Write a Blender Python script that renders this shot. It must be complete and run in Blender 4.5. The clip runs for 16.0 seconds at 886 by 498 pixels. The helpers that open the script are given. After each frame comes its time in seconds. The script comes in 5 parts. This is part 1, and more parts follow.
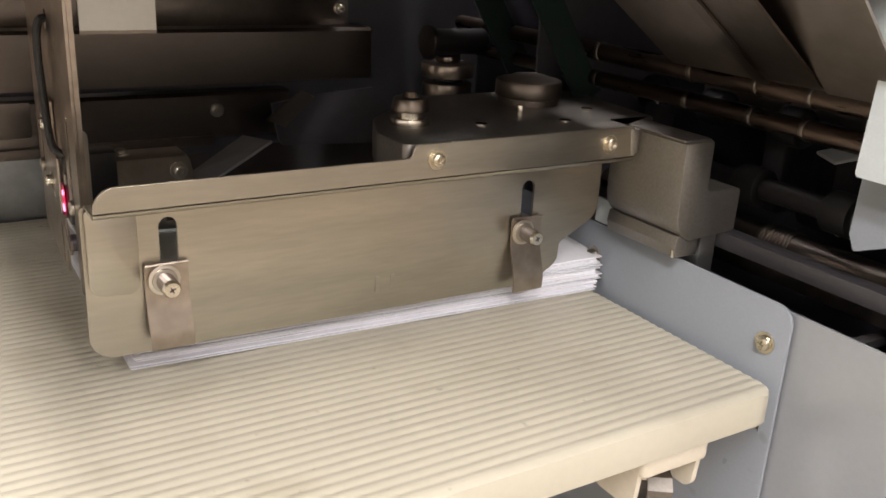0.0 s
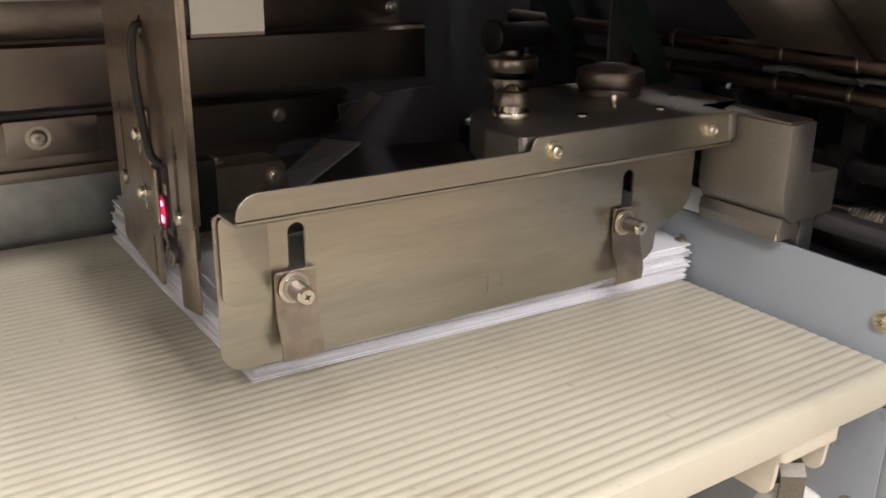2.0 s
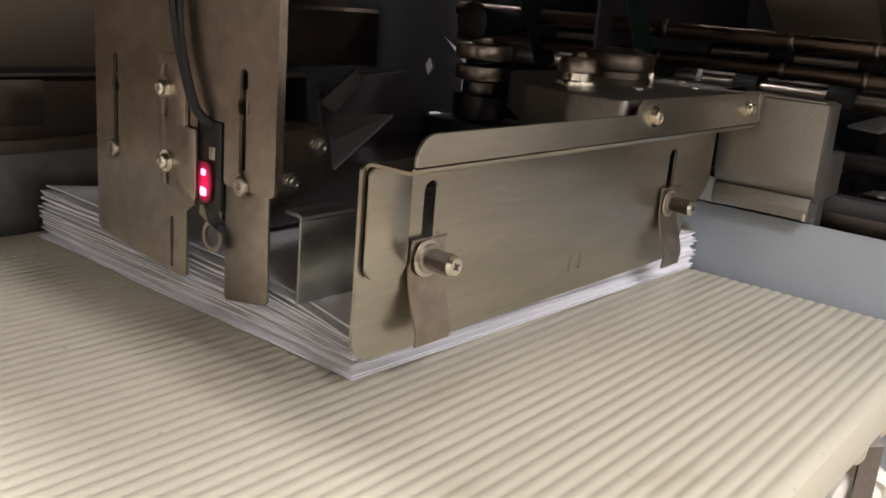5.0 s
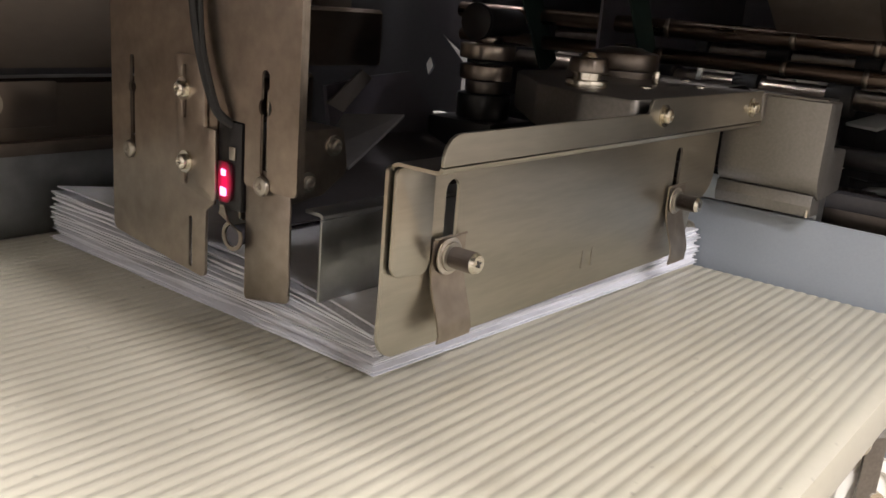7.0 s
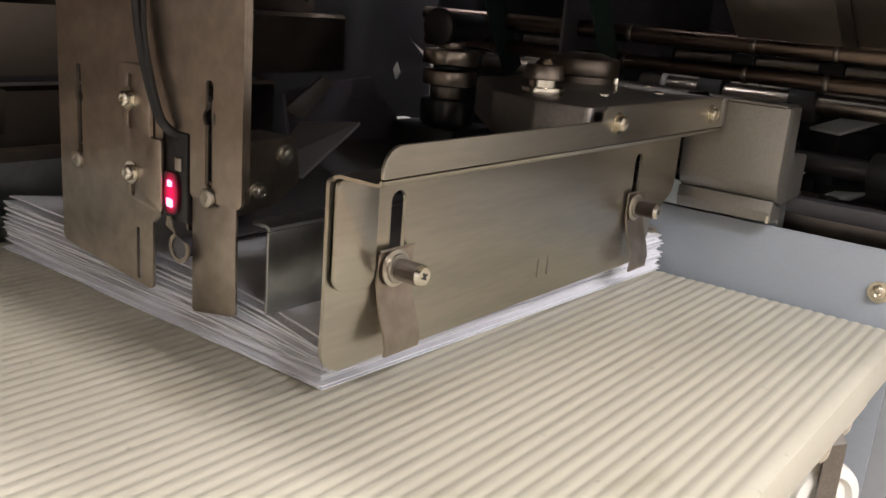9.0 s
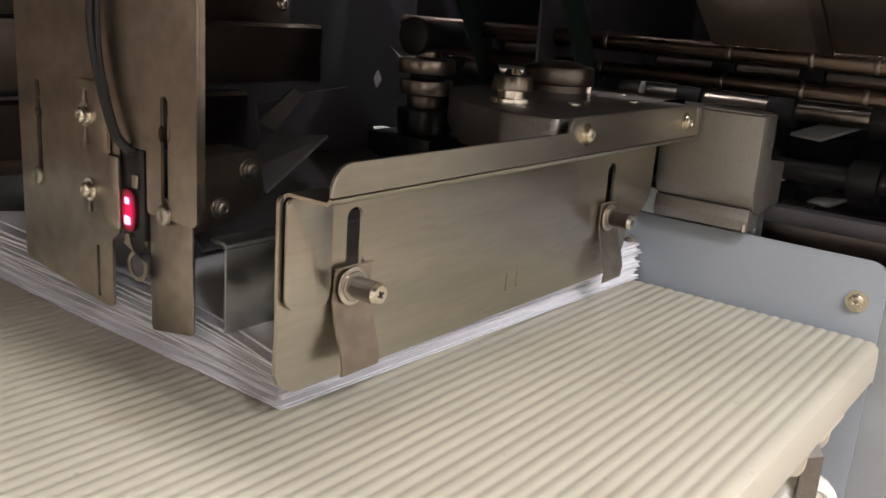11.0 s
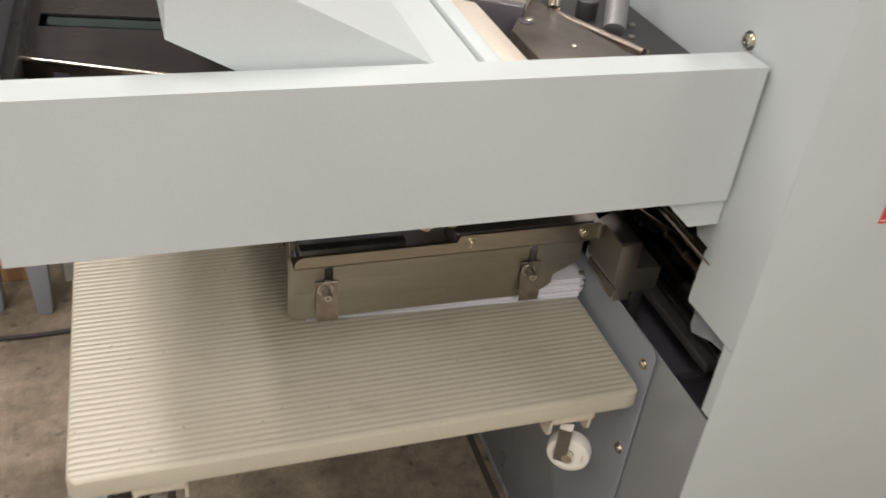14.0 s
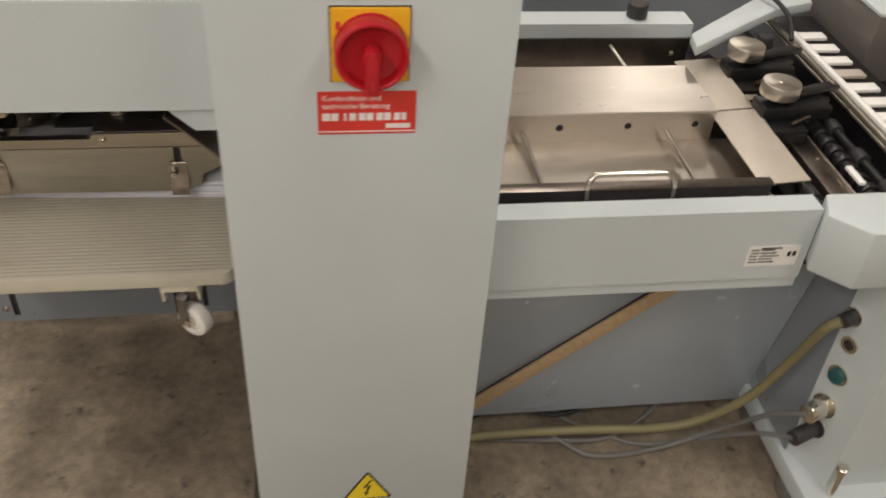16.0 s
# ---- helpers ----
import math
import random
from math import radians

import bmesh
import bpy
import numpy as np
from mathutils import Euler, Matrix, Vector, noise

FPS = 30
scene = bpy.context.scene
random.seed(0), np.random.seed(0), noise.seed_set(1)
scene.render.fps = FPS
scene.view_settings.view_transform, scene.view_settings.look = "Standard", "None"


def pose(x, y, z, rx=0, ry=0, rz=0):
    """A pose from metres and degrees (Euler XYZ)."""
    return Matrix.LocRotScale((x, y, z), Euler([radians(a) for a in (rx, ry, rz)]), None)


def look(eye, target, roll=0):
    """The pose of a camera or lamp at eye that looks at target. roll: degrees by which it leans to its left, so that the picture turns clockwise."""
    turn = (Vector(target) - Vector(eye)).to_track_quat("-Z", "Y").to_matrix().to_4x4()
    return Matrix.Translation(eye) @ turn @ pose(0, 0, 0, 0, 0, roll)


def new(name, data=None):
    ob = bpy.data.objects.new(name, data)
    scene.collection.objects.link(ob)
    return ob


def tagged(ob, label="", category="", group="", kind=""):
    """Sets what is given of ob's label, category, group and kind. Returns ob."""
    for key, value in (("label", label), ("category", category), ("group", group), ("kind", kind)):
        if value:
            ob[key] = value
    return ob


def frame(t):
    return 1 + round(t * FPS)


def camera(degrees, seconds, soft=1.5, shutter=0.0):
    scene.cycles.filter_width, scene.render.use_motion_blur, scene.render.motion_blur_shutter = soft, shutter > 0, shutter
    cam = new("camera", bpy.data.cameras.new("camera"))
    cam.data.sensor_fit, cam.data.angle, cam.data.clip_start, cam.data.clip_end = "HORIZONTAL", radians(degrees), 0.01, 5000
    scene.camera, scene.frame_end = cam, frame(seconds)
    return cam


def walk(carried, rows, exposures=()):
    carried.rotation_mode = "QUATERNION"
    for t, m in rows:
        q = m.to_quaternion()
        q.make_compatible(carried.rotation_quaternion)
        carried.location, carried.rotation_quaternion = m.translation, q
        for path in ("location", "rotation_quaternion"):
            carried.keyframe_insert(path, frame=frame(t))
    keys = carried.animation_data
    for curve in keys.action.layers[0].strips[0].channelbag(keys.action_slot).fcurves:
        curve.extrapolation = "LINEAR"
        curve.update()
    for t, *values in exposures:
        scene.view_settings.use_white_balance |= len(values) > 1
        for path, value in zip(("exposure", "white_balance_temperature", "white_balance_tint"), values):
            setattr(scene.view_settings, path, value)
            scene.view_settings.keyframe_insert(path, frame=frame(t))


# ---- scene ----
cam = camera(52.8, 16.0, 1.6, 0.32)
PATH = [
    (0, (0.078, 0.109, 0.637), (1.075, 1.706, -0.038), 3.0),
    (0.5, (0.061, 0.095, 0.647), (1.082, 1.687, -0.002), 2.5),
    (1, (0.054, 0.088, 0.656), (1.051, 1.695, 0.004), 1.1),
    (1.5, (0.039, 0.113, 0.65), (1.045, 1.714, -0.001), 0.5),
    (2, (0.02, 0.155, 0.629), (1.074, 1.718, -0.04), 0.9),
    (2.5, (0.01, 0.173, 0.616), (1.081, 1.716, -0.07), 2.1),
    (3, (-0.003, 0.192, 0.616), (1.124, 1.707, -0.044), 2.5),
    (3.5, (-0.027, 0.23, 0.603), (1.251, 1.633, -0.03), 3.7),
    (4, (-0.06, 0.262, 0.59), (1.353, 1.554, 0.01), 5.1),
    (4.2, (-0.064, 0.273, 0.581), (1.39, 1.526, 0.021), 5.2),
    (6.5, (-0.092, 0.298, 0.571), (1.43, 1.48, 0.037), 4.8),
    (7, (-0.089, 0.298, 0.574), (1.434, 1.476, 0.033), 4.8),
    (7.5, (-0.087, 0.296, 0.574), (1.438, 1.47, 0.03), 4.5),
    (8, (-0.083, 0.297, 0.574), (1.445, 1.466, 0.03), 4.6),
    (8.5, (-0.08, 0.293, 0.575), (1.456, 1.456, 0.036), 4.8),
    (9, (-0.076, 0.29, 0.578), (1.468, 1.443, 0.041), 4.7),
    (11.5, (-0.05, 0.274, 0.586), (1.486, 1.441, 0.059), 3.8),
    (12, (-0.032, 0.223, 0.624), (1.413, 1.516, 0.132), 2.6),
    (12.5, (0.009, 0.163, 0.646), (1.247, 1.657, 0.159), 0.8),
    (13, (0.066, 0.119, 0.691), (1.044, 1.708, -0.028), 3.1),
    (13.5, (0.041, 0.02, 0.832), (0.696, 1.617, -0.177), 4.8),
    (14, (0.036, -0.144, 0.985), (0.624, 1.393, -0.151), 6.4),
    (14.5, (0.091, -0.289, 1.064), (0.528, 1.265, -0.117), 6.2),
    (14.7, (0.087, -0.328, 1.063), (0.570, 1.226, -0.1), 6.9),
    (15, (0.255, -0.454, 1.085), (0.567, 1.127, -0.1), 4.9),
    (15.3, (0.345, -0.527, 1.092), (0.672, 1.052, -0.092), 4.7),
    (15.5, (0.384, -0.515, 1.099), (0.718, 1.031, -0.126), 3.0),
    (16, (0.537, -0.425, 1.089), (0.815, 1.109, -0.164), 4.3),
]
EXPOSURES = [(0, .27, 6400, 13), (1.5, .25, 6380, 13), (2.5, .12, 6350, 13), (4, .1, 6300, 13), (7, .15, 6230, 13), (9, .22, 6200, 13), (11.5, .15, 6200, 13), (12, .24, 6200, 13), (12.5, .13, 6250, 13), (13, -.06, 6400, 12), (13.5, -.15, 6550, 10), (14, -.95, 6600, 11), (14.5, -1.1, 6700, 11), (15, -1.52, 6750, 11), (15.5, -1.16, 6650, 9), (16, -1.15, 6850, 11)]
walk(cam, [(t, look(eye, target, roll)) for t, eye, target, roll in PATH], EXPOSURES)

# ---- world and light ----
world = bpy.data.worlds.new("room_air")
scene.world = world
world.use_nodes = True
world.node_tree.nodes["Background"].inputs[0].default_value = (0.95, 0.97, 1.0, 1)
world.node_tree.nodes["Background"].inputs[1].default_value = 0.02


def area_lamp(name, x, y, z, sx, sy, watts, colour):
    data = bpy.data.lights.new(name, "AREA")
    data.shape, data.size, data.size_y, data.energy, data.color = "RECTANGLE", sx, sy, watts, colour
    ob = new(name, data)
    ob.location = (x, y, z)
    return ob


WARM = (1.0, 0.94, 0.895)
# Ceiling lamps added out of view; places and watts set by the brightness wanted below.
LAMPS = [(-1.5, 0.15, 46), (-0.95, -1.3, 80), (-1.4, -3.2, 56), (0.2, -2.5, 58), (1.75, -0.7, 44), (-0.75, 1.35, 44), (0.9, 1.45, 48), (2.6, 4.4, 22)]
for lx, ly, watts in LAMPS:
    area_lamp("tube_light_glow", lx, ly, 2.56, 0.22, 1.25, watts, WARM)

# ---- materials ----
def material(name, colour, rough=0.5, metal=0.0, grain=0.0, grain_scale=60.0, blotch=0.0, blotch_scale=6.0,
             bump=0.0, bump_scale=300.0, stretch=(1, 1, 1), rough_var=0.0, coat=0.0, emit=None, spec=0.5):
    m = bpy.data.materials.new(name)
    m.use_nodes = True
    nt = m.node_tree
    bsdf = nt.nodes["Principled BSDF"]
    bsdf.inputs["Roughness"].default_value = rough
    bsdf.inputs["Metallic"].default_value = metal
    bsdf.inputs["Coat Weight"].default_value = coat
    bsdf.inputs["Specular IOR Level"].default_value = spec
    bsdf.inputs["Base Color"].default_value = (*colour, 1)
    tc = nt.nodes.new("ShaderNodeTexCoord")
    mp = nt.nodes.new("ShaderNodeMapping")
    mp.inputs["Scale"].default_value = stretch
    nt.links.new(tc.outputs["Object"], mp.inputs["Vector"])

    def noise_tex(scale, detail=4.0):
        n = nt.nodes.new("ShaderNodeTexNoise")
        n.inputs["Scale"].default_value, n.inputs["Detail"].default_value = scale, detail
        nt.links.new(mp.outputs["Vector"], n.inputs["Vector"])
        return n

    last = None
    for amount, scale in ((grain, grain_scale), (blotch, blotch_scale)):
        if amount <= 0:
            continue
        n = noise_tex(scale)
        ramp = nt.nodes.new("ShaderNodeMapRange")
        ramp.inputs["From Min"].default_value, ramp.inputs["From Max"].default_value = 0.3, 0.7
        ramp.inputs["To Min"].default_value, ramp.inputs["To Max"].default_value = 1 - amount, 1 + amount
        nt.links.new(n.outputs["Fac"], ramp.inputs["Value"])
        mul = nt.nodes.new("ShaderNodeVectorMath")
        mul.operation = "SCALE"
        if last is None:
            mul.inputs[0].default_value = colour
        else:
            nt.links.new(last, mul.inputs[0])
        nt.links.new(ramp.outputs["Result"], mul.inputs["Scale"])
        last = mul.outputs["Vector"]
    if last is not None:
        nt.links.new(last, bsdf.inputs["Base Color"])
    if rough_var > 0:
        n = noise_tex(blotch_scale * 2.3)
        ramp = nt.nodes.new("ShaderNodeMapRange")
        ramp.inputs["From Min"].default_value, ramp.inputs["From Max"].default_value = 0.3, 0.7
        ramp.inputs["To Min"].default_value, ramp.inputs["To Max"].default_value = max(0.05, rough - rough_var), rough + rough_var
        nt.links.new(n.outputs["Fac"], ramp.inputs["Value"])
        nt.links.new(ramp.outputs["Result"], bsdf.inputs["Roughness"])
    if bump > 0:
        n = noise_tex(bump_scale, 3.0)
        b = nt.nodes.new("ShaderNodeBump")
        b.inputs["Strength"].default_value, b.inputs["Distance"].default_value = bump, 0.001
        nt.links.new(n.outputs["Fac"], b.inputs["Height"])
        nt.links.new(b.outputs["Normal"], bsdf.inputs["Normal"])
    if emit:
        bsdf.inputs["Emission Color"].default_value = (*emit[0], 1)
        bsdf.inputs["Emission Strength"].default_value = emit[1]
    return m


PAINT = material("light_grey_machine_paint", (0.515, 0.568, 0.582), 0.42, 0, 0.03, 900, 0.04, 5, 0.06, 900, rough_var=0.08)
PAINT_BLUE = material("blue_grey_machine_paint", (0.245, 0.270, 0.300), 0.31, 0, 0.03, 700, 0.05, 6, 0.04, 800, rough_var=0.04)
GREY_WALL = material("dark_blue_grey_paint", (0.085, 0.088, 0.10), 0.55, 0, 0.05, 500, 0.1, 7, 0.06, 800)
STEEL = material("brushed_steel_sheet", (0.455, 0.425, 0.373), 0.34, 1.0, 0.03, 90, 0.05, 9, 0.01, 250, (1, 1, 10), rough_var=0.06)
BAR_STEEL = material("dull_bar_steel", (0.185, 0.160, 0.14), 0.31, 1.0, 0.03, 160, 0.04, 5, 0.0, 300, (0.6, 1.5, 1.5), rough_var=0.0)
GUIDE_STEEL = material("brown_guide_steel", (0.27, 0.235, 0.205), 0.36, 0.9, 0.08, 90, 0.14, 14, 0.02, 300, rough_var=0.06)
STEEL_LONG = material("brushed_steel_long", (0.455, 0.428, 0.366), 0.32, 1.0, 0.05, 60, 0.08, 9, 0.0, 220, (1, 8, 8), rough_var=0.02)
STEEL_BOX = material("tarnished_steel_sheet", (0.38, 0.328, 0.277), 0.33, 1.0, 0.13, 140, 0.17, 24, 0.0, 300, rough_var=0.03)
STEEL_DARK = material("dark_steel_sheet", (0.22, 0.19, 0.165), 0.36, 1.0, 0.08, 120, 0.15, 12, 0.04, 300, rough_var=0.08)
STEEL_TRAY = material("bright_tray_steel", (0.66, 0.61, 0.545), 0.32, 1.0, 0.02, 70, 0.04, 6, 0.004, 200, (1, 5, 5), rough_var=0.05)
CAST = material("bead_blasted_aluminium", (0.268, 0.252, 0.228), 0.48, 0.9, 0.08, 600, 0.06, 20, 0.15, 1500)
ZINC = material("zinc_bracket", (0.42, 0.435, 0.43), 0.38, 1.0, 0.1, 90, 0.12, 30, 0.04, 300, rough_var=0.1)
CAST_DARK = material("grey_machined_casting", (0.245, 0.228, 0.208), 0.42, 0.9, 0.1, 500, 0.1, 25, 0.12, 1200)
BED_BLACK = material("black_satin_bed_plate", (0.030, 0.028, 0.029), 0.36, 0, 0.08, 200, 0.12, 14, 0.03, 400, rough_var=0.1)
DRIVE_PLATE = material("brown_black_plate", (0.085, 0.074, 0.062), 0.4, 0.3, 0.08, 200, 0.12, 18, 0.04, 400, rough_var=0.1)
LEVER_GREY = material("grey_lever_metal", (0.30, 0.30, 0.31), 0.5, 0.5, 0.05, 200, 0.08, 20)
SHELF_METAL = material("satin_blue_grey_sheet", (0.355, 0.375, 0.40), 0.25, 0.3, 0.02, 300, 0.05, 4, 0.006, 300, rough_var=0.03)
PANEL_BLUE = material("glossy_blue_grey_panel", (0.42, 0.475, 0.53), 0.24, 0.2, 0.01, 40, 0.05, 4, 0.0, 120, rough_var=0.05)
TAUPE = material("taupe_coated_steel", (0.20, 0.178, 0.165), 0.34, 0.4, 0.03, 120, 0.06, 8)
DRIVE_BLACK = material("black_oiled_steel", (0.010, 0.0095, 0.0105), 0.36, 0, 0.15, 200, 0.1, 30)
CHROME = material("nickel_screw", (0.75, 0.71, 0.62), 0.2, 1.0, 0.05, 300)
BRASS = material("yellow_passivated_screw", (0.64, 0.585, 0.47), 0.25, 1.0, 0.06, 300)
COPPERY = material("worn_brown_roller_steel", (0.135, 0.103, 0.083), 0.32, 1.0, 0.1, 40, 0.2, 9, 0.03, 200, (8, 1, 8), rough_var=0.1)
BLACK = material("black_plastic", (0.034, 0.032, 0.034), 0.42, 0, 0.1, 300, 0.1, 20, 0.08, 700)
APRON_BLACK = material("dull_black_sheet", (0.060, 0.056, 0.060), 0.62, 0, 0.08, 120, 0.1, 10)
# Black lifted slightly, putting the lens haze over dark interiors into the colour.
BLACK_DEEP = material("haze_lifted_black", (0.080, 0.075, 0.090), 0.38, 0, 0.1, 80)
RUBBER = material("black_rubber", (0.02, 0.02, 0.021), 0.6, 0, 0.12, 200)
CREAM = material("cream_ribbed_plastic", (0.465, 0.44, 0.355), 0.31, 0, 0.02, 260, 0.04, 9, 0.01, 900, rough_var=0.02, spec=0.5)
CREAM_PART = material("cream_caster_plastic", (0.66, 0.61, 0.50), 0.42, 0, 0.04, 200, 0.05, 30)
WHITE_WHEEL = material("white_nylon", (0.74, 0.73, 0.68), 0.4, 0, 0.04, 200, 0.06, 30)
PAPER = material("white_paper", (0.87, 0.875, 0.92), 0.8, 0, 0.03, 300, 0.03, 12)
PAPER_OLD = material("grey_paper_edge", (0.74, 0.75, 0.81), 0.85, 0, 0.12, 500, 0.05, 40)
LABEL = material("white_sticker", (0.78, 0.78, 0.75), 0.5, 0, 0.02, 300)
BEIGE = material("beige_coated_metal", (0.52, 0.47, 0.40), 0.42, 0.2, 0.04, 300, 0.05, 15, 0.03, 500)
GREEN = material("dark_green_belt", (0.006, 0.020, 0.016), 0.62, 0, 0.12, 200)
RED = material("red_switch_plastic", (0.46, 0.012, 0.022), 0.3, 0, 0.04, 60, 0.05, 20)
RED_STICKER = material("red_sticker", (0.66, 0.045, 0.035), 0.4, 0, 0.03, 120)
YELLOW = material("yellow_switch_plate", (0.80, 0.42, 0.02), 0.42, 0, 0.03, 120)
SIGN_YELLOW = material("yellow_warning_sticker", (0.78, 0.60, 0.03), 0.42, 0, 0.03, 120)
INK = material("black_print", (0.02, 0.02, 0.02), 0.5, 0, 0.05, 120)
INK_RED = material("red_print", (0.58, 0.03, 0.04), 0.45, 0, 0.04, 120)
INK_WHITE = material("white_print", (0.78, 0.74, 0.72), 0.5, 0, 0.04, 120)
CARDBOARD = material("brown_cardboard", (0.36, 0.21, 0.11), 0.8, 0, 0.08, 180, 0.08, 5, 0.1, 400)
BROWN_STRIP = material("tan_hardboard", (0.40, 0.285, 0.17), 0.6, 0, 0.1, 120, 0.1, 6)
CABLE_GREY = material("grey_cable_jacket", (0.145, 0.145, 0.14), 0.5, 0, 0.05, 200)
CABLE_OLIVE = material("olive_cable_jacket", (0.22, 0.195, 0.10), 0.5, 0, 0.06, 200)
TEAL = material("teal_socket", (0.02, 0.09, 0.10), 0.4, 0, 0.05, 200)
WALL_PAINT = material("off_white_wall_paint", (0.62, 0.60, 0.56), 0.8, 0, 0.03, 40, 0.05, 2, 0.1, 200)
LASER = material("red_laser_glow", (0.06, 0.0, 0.006), 0.4, 0, emit=((1.0, 0.0, 0.08), 0.62))


def fade_to_rim(m, centre, size, peak):
    """Emission of a small lit window, brightest at its middle, fading outward as a painted halo."""
    nt = m.node_tree
    bsdf = nt.nodes["Principled BSDF"]
    tc = nt.nodes.new("ShaderNodeTexCoord")
    mp = nt.nodes.new("ShaderNodeMapping")
    mp.vector_type = "TEXTURE"
    mp.inputs["Location"].default_value, mp.inputs["Scale"].default_value = centre, size
    gr = nt.nodes.new("ShaderNodeTexGradient")
    gr.gradient_type = "SPHERICAL"
    mr = nt.nodes.new("ShaderNodeMath")
    mr.operation, mr.inputs[1].default_value = "MULTIPLY", peak
    nt.links.new(tc.outputs["Generated"], mp.inputs["Vector"])
    nt.links.new(mp.outputs["Vector"], gr.inputs["Vector"])
    nt.links.new(gr.outputs["Fac"], mr.inputs[0])
    nt.links.new(mr.outputs[0], bsdf.inputs["Emission Strength"])


fade_to_rim(LASER, (0.5, 0.5, 0.5), (6.0, 0.55, 0.55), 1.2)
LASER_CORE = material("red_laser_core", (0.9, 0.4, 0.5), 0.4, 0, emit=((1.0, 0.22, 0.46), 3.2))
TUBE = material("lit_tube_diffuser", (0.9, 0.9, 0.88), 0.5, 0, emit=((1.0, 0.945, 0.885), 6.0))


def concrete():
    m = bpy.data.materials.new("worn_concrete")
    m.use_nodes = True
    nt = m.node_tree
    bsdf = nt.nodes["Principled BSDF"]
    tc = nt.nodes.new("ShaderNodeTexCoord")
    out = None
    colour = (0.212, 0.175, 0.129)
    for scale, detail, lo, hi, fmin, fmax in ((3.0, 6, 0.70, 1.32, 0.34, 0.66), (14, 5, 0.74, 1.26, 0.34, 0.66), (60, 8, 0.8, 1.18, 0.3, 0.7), (260, 3, 0.85, 1.1, 0.3, 0.7)):
        n = nt.nodes.new("ShaderNodeTexNoise")
        n.inputs["Scale"].default_value, n.inputs["Detail"].default_value = scale, detail
        nt.links.new(tc.outputs["Object"], n.inputs["Vector"])
        r = nt.nodes.new("ShaderNodeMapRange")
        r.inputs["From Min"].default_value, r.inputs["From Max"].default_value = fmin, fmax
        r.inputs["To Min"].default_value, r.inputs["To Max"].default_value = lo, hi
        nt.links.new(n.outputs["Fac"], r.inputs["Value"])
        s = nt.nodes.new("ShaderNodeVectorMath")
        s.operation = "SCALE"
        if out is None:
            s.inputs[0].default_value = colour
        else:
            nt.links.new(out, s.inputs[0])
        nt.links.new(r.outputs["Result"], s.inputs["Scale"])
        out = s.outputs["Vector"]
    # oil spots
    n = nt.nodes.new("ShaderNodeTexNoise")
    n.inputs["Scale"].default_value, n.inputs["Detail"].default_value = 34, 4
    nt.links.new(tc.outputs["Object"], n.inputs["Vector"])
    r = nt.nodes.new("ShaderNodeMapRange")
    r.inputs["From Min"].default_value, r.inputs["From Max"].default_value = 0.61, 0.72
    r.inputs["To Min"].default_value, r.inputs["To Max"].default_value = 0.0, 0.75
    nt.links.new(n.outputs["Fac"], r.inputs["Value"])
    mix = nt.nodes.new("ShaderNodeMix")
    mix.data_type = "RGBA"
    nt.links.new(r.outputs["Result"], mix.inputs["Factor"])
    nt.links.new(out, mix.inputs["A"])
    mix.inputs["B"].default_value = (0.035, 0.03, 0.026, 1)
    nt.links.new(mix.outputs["Result"], bsdf.inputs["Base Color"])
    bsdf.inputs["Roughness"].default_value = 0.72
    b = nt.nodes.new("ShaderNodeBump")
    b.inputs["Strength"].default_value, b.inputs["Distance"].default_value = 0.25, 0.002
    n2 = nt.nodes.new("ShaderNodeTexNoise")
    n2.inputs["Scale"].default_value, n2.inputs["Detail"].default_value = 120, 5
    nt.links.new(tc.outputs["Object"], n2.inputs["Vector"])
    nt.links.new(n2.outputs["Fac"], b.inputs["Height"])
    nt.links.new(b.outputs["Normal"], bsdf.inputs["Normal"])
    return m


CONCRETE = concrete()
JOINT = material("dark_joint_filler", (0.060, 0.050, 0.042), 0.7, 0, 0.2, 160, 0.2, 14, 0.2, 300)


def add_specks(m, scale, low, high, colour, strength):
    """Small sparse dirt marks over a material's own colour."""
    nt = m.node_tree
    bsdf = nt.nodes["Principled BSDF"]
    tc = nt.nodes.new("ShaderNodeTexCoord")
    n = nt.nodes.new("ShaderNodeTexNoise")
    n.inputs["Scale"].default_value, n.inputs["Detail"].default_value = scale, 1.5
    nt.links.new(tc.outputs["Object"], n.inputs["Vector"])
    r = nt.nodes.new("ShaderNodeMapRange")
    r.inputs["From Min"].default_value, r.inputs["From Max"].default_value = low, high
    r.inputs["To Min"].default_value, r.inputs["To Max"].default_value = 0.0, strength
    nt.links.new(n.outputs["Fac"], r.inputs["Value"])
    mix = nt.nodes.new("ShaderNodeMix")
    mix.data_type = "RGBA"
    old = bsdf.inputs["Base Color"]
    if old.links:
        nt.links.new(old.links[0].from_socket, mix.inputs["A"])
    else:
        mix.inputs["A"].default_value = old.default_value
    mix.inputs["B"].default_value = (*colour, 1)
    nt.links.new(r.outputs["Result"], mix.inputs["Factor"])
    nt.links.new(mix.outputs["Result"], bsdf.inputs["Base Color"])


add_specks(CREAM, 150, 0.72, 0.80, (0.16, 0.135, 0.10), 0.6)
add_specks(CREAM, 22, 0.62, 0.80, (0.33, 0.29, 0.21), 0.6)
add_specks(PAINT_BLUE, 55, 0.70, 0.78, (0.16, 0.16, 0.16), 0.5)
add_specks(STEEL_LONG, 9, 0.50, 0.85, (0.27, 0.24, 0.20), 0.5)

# ---- building helpers ----
FRAMES = {}


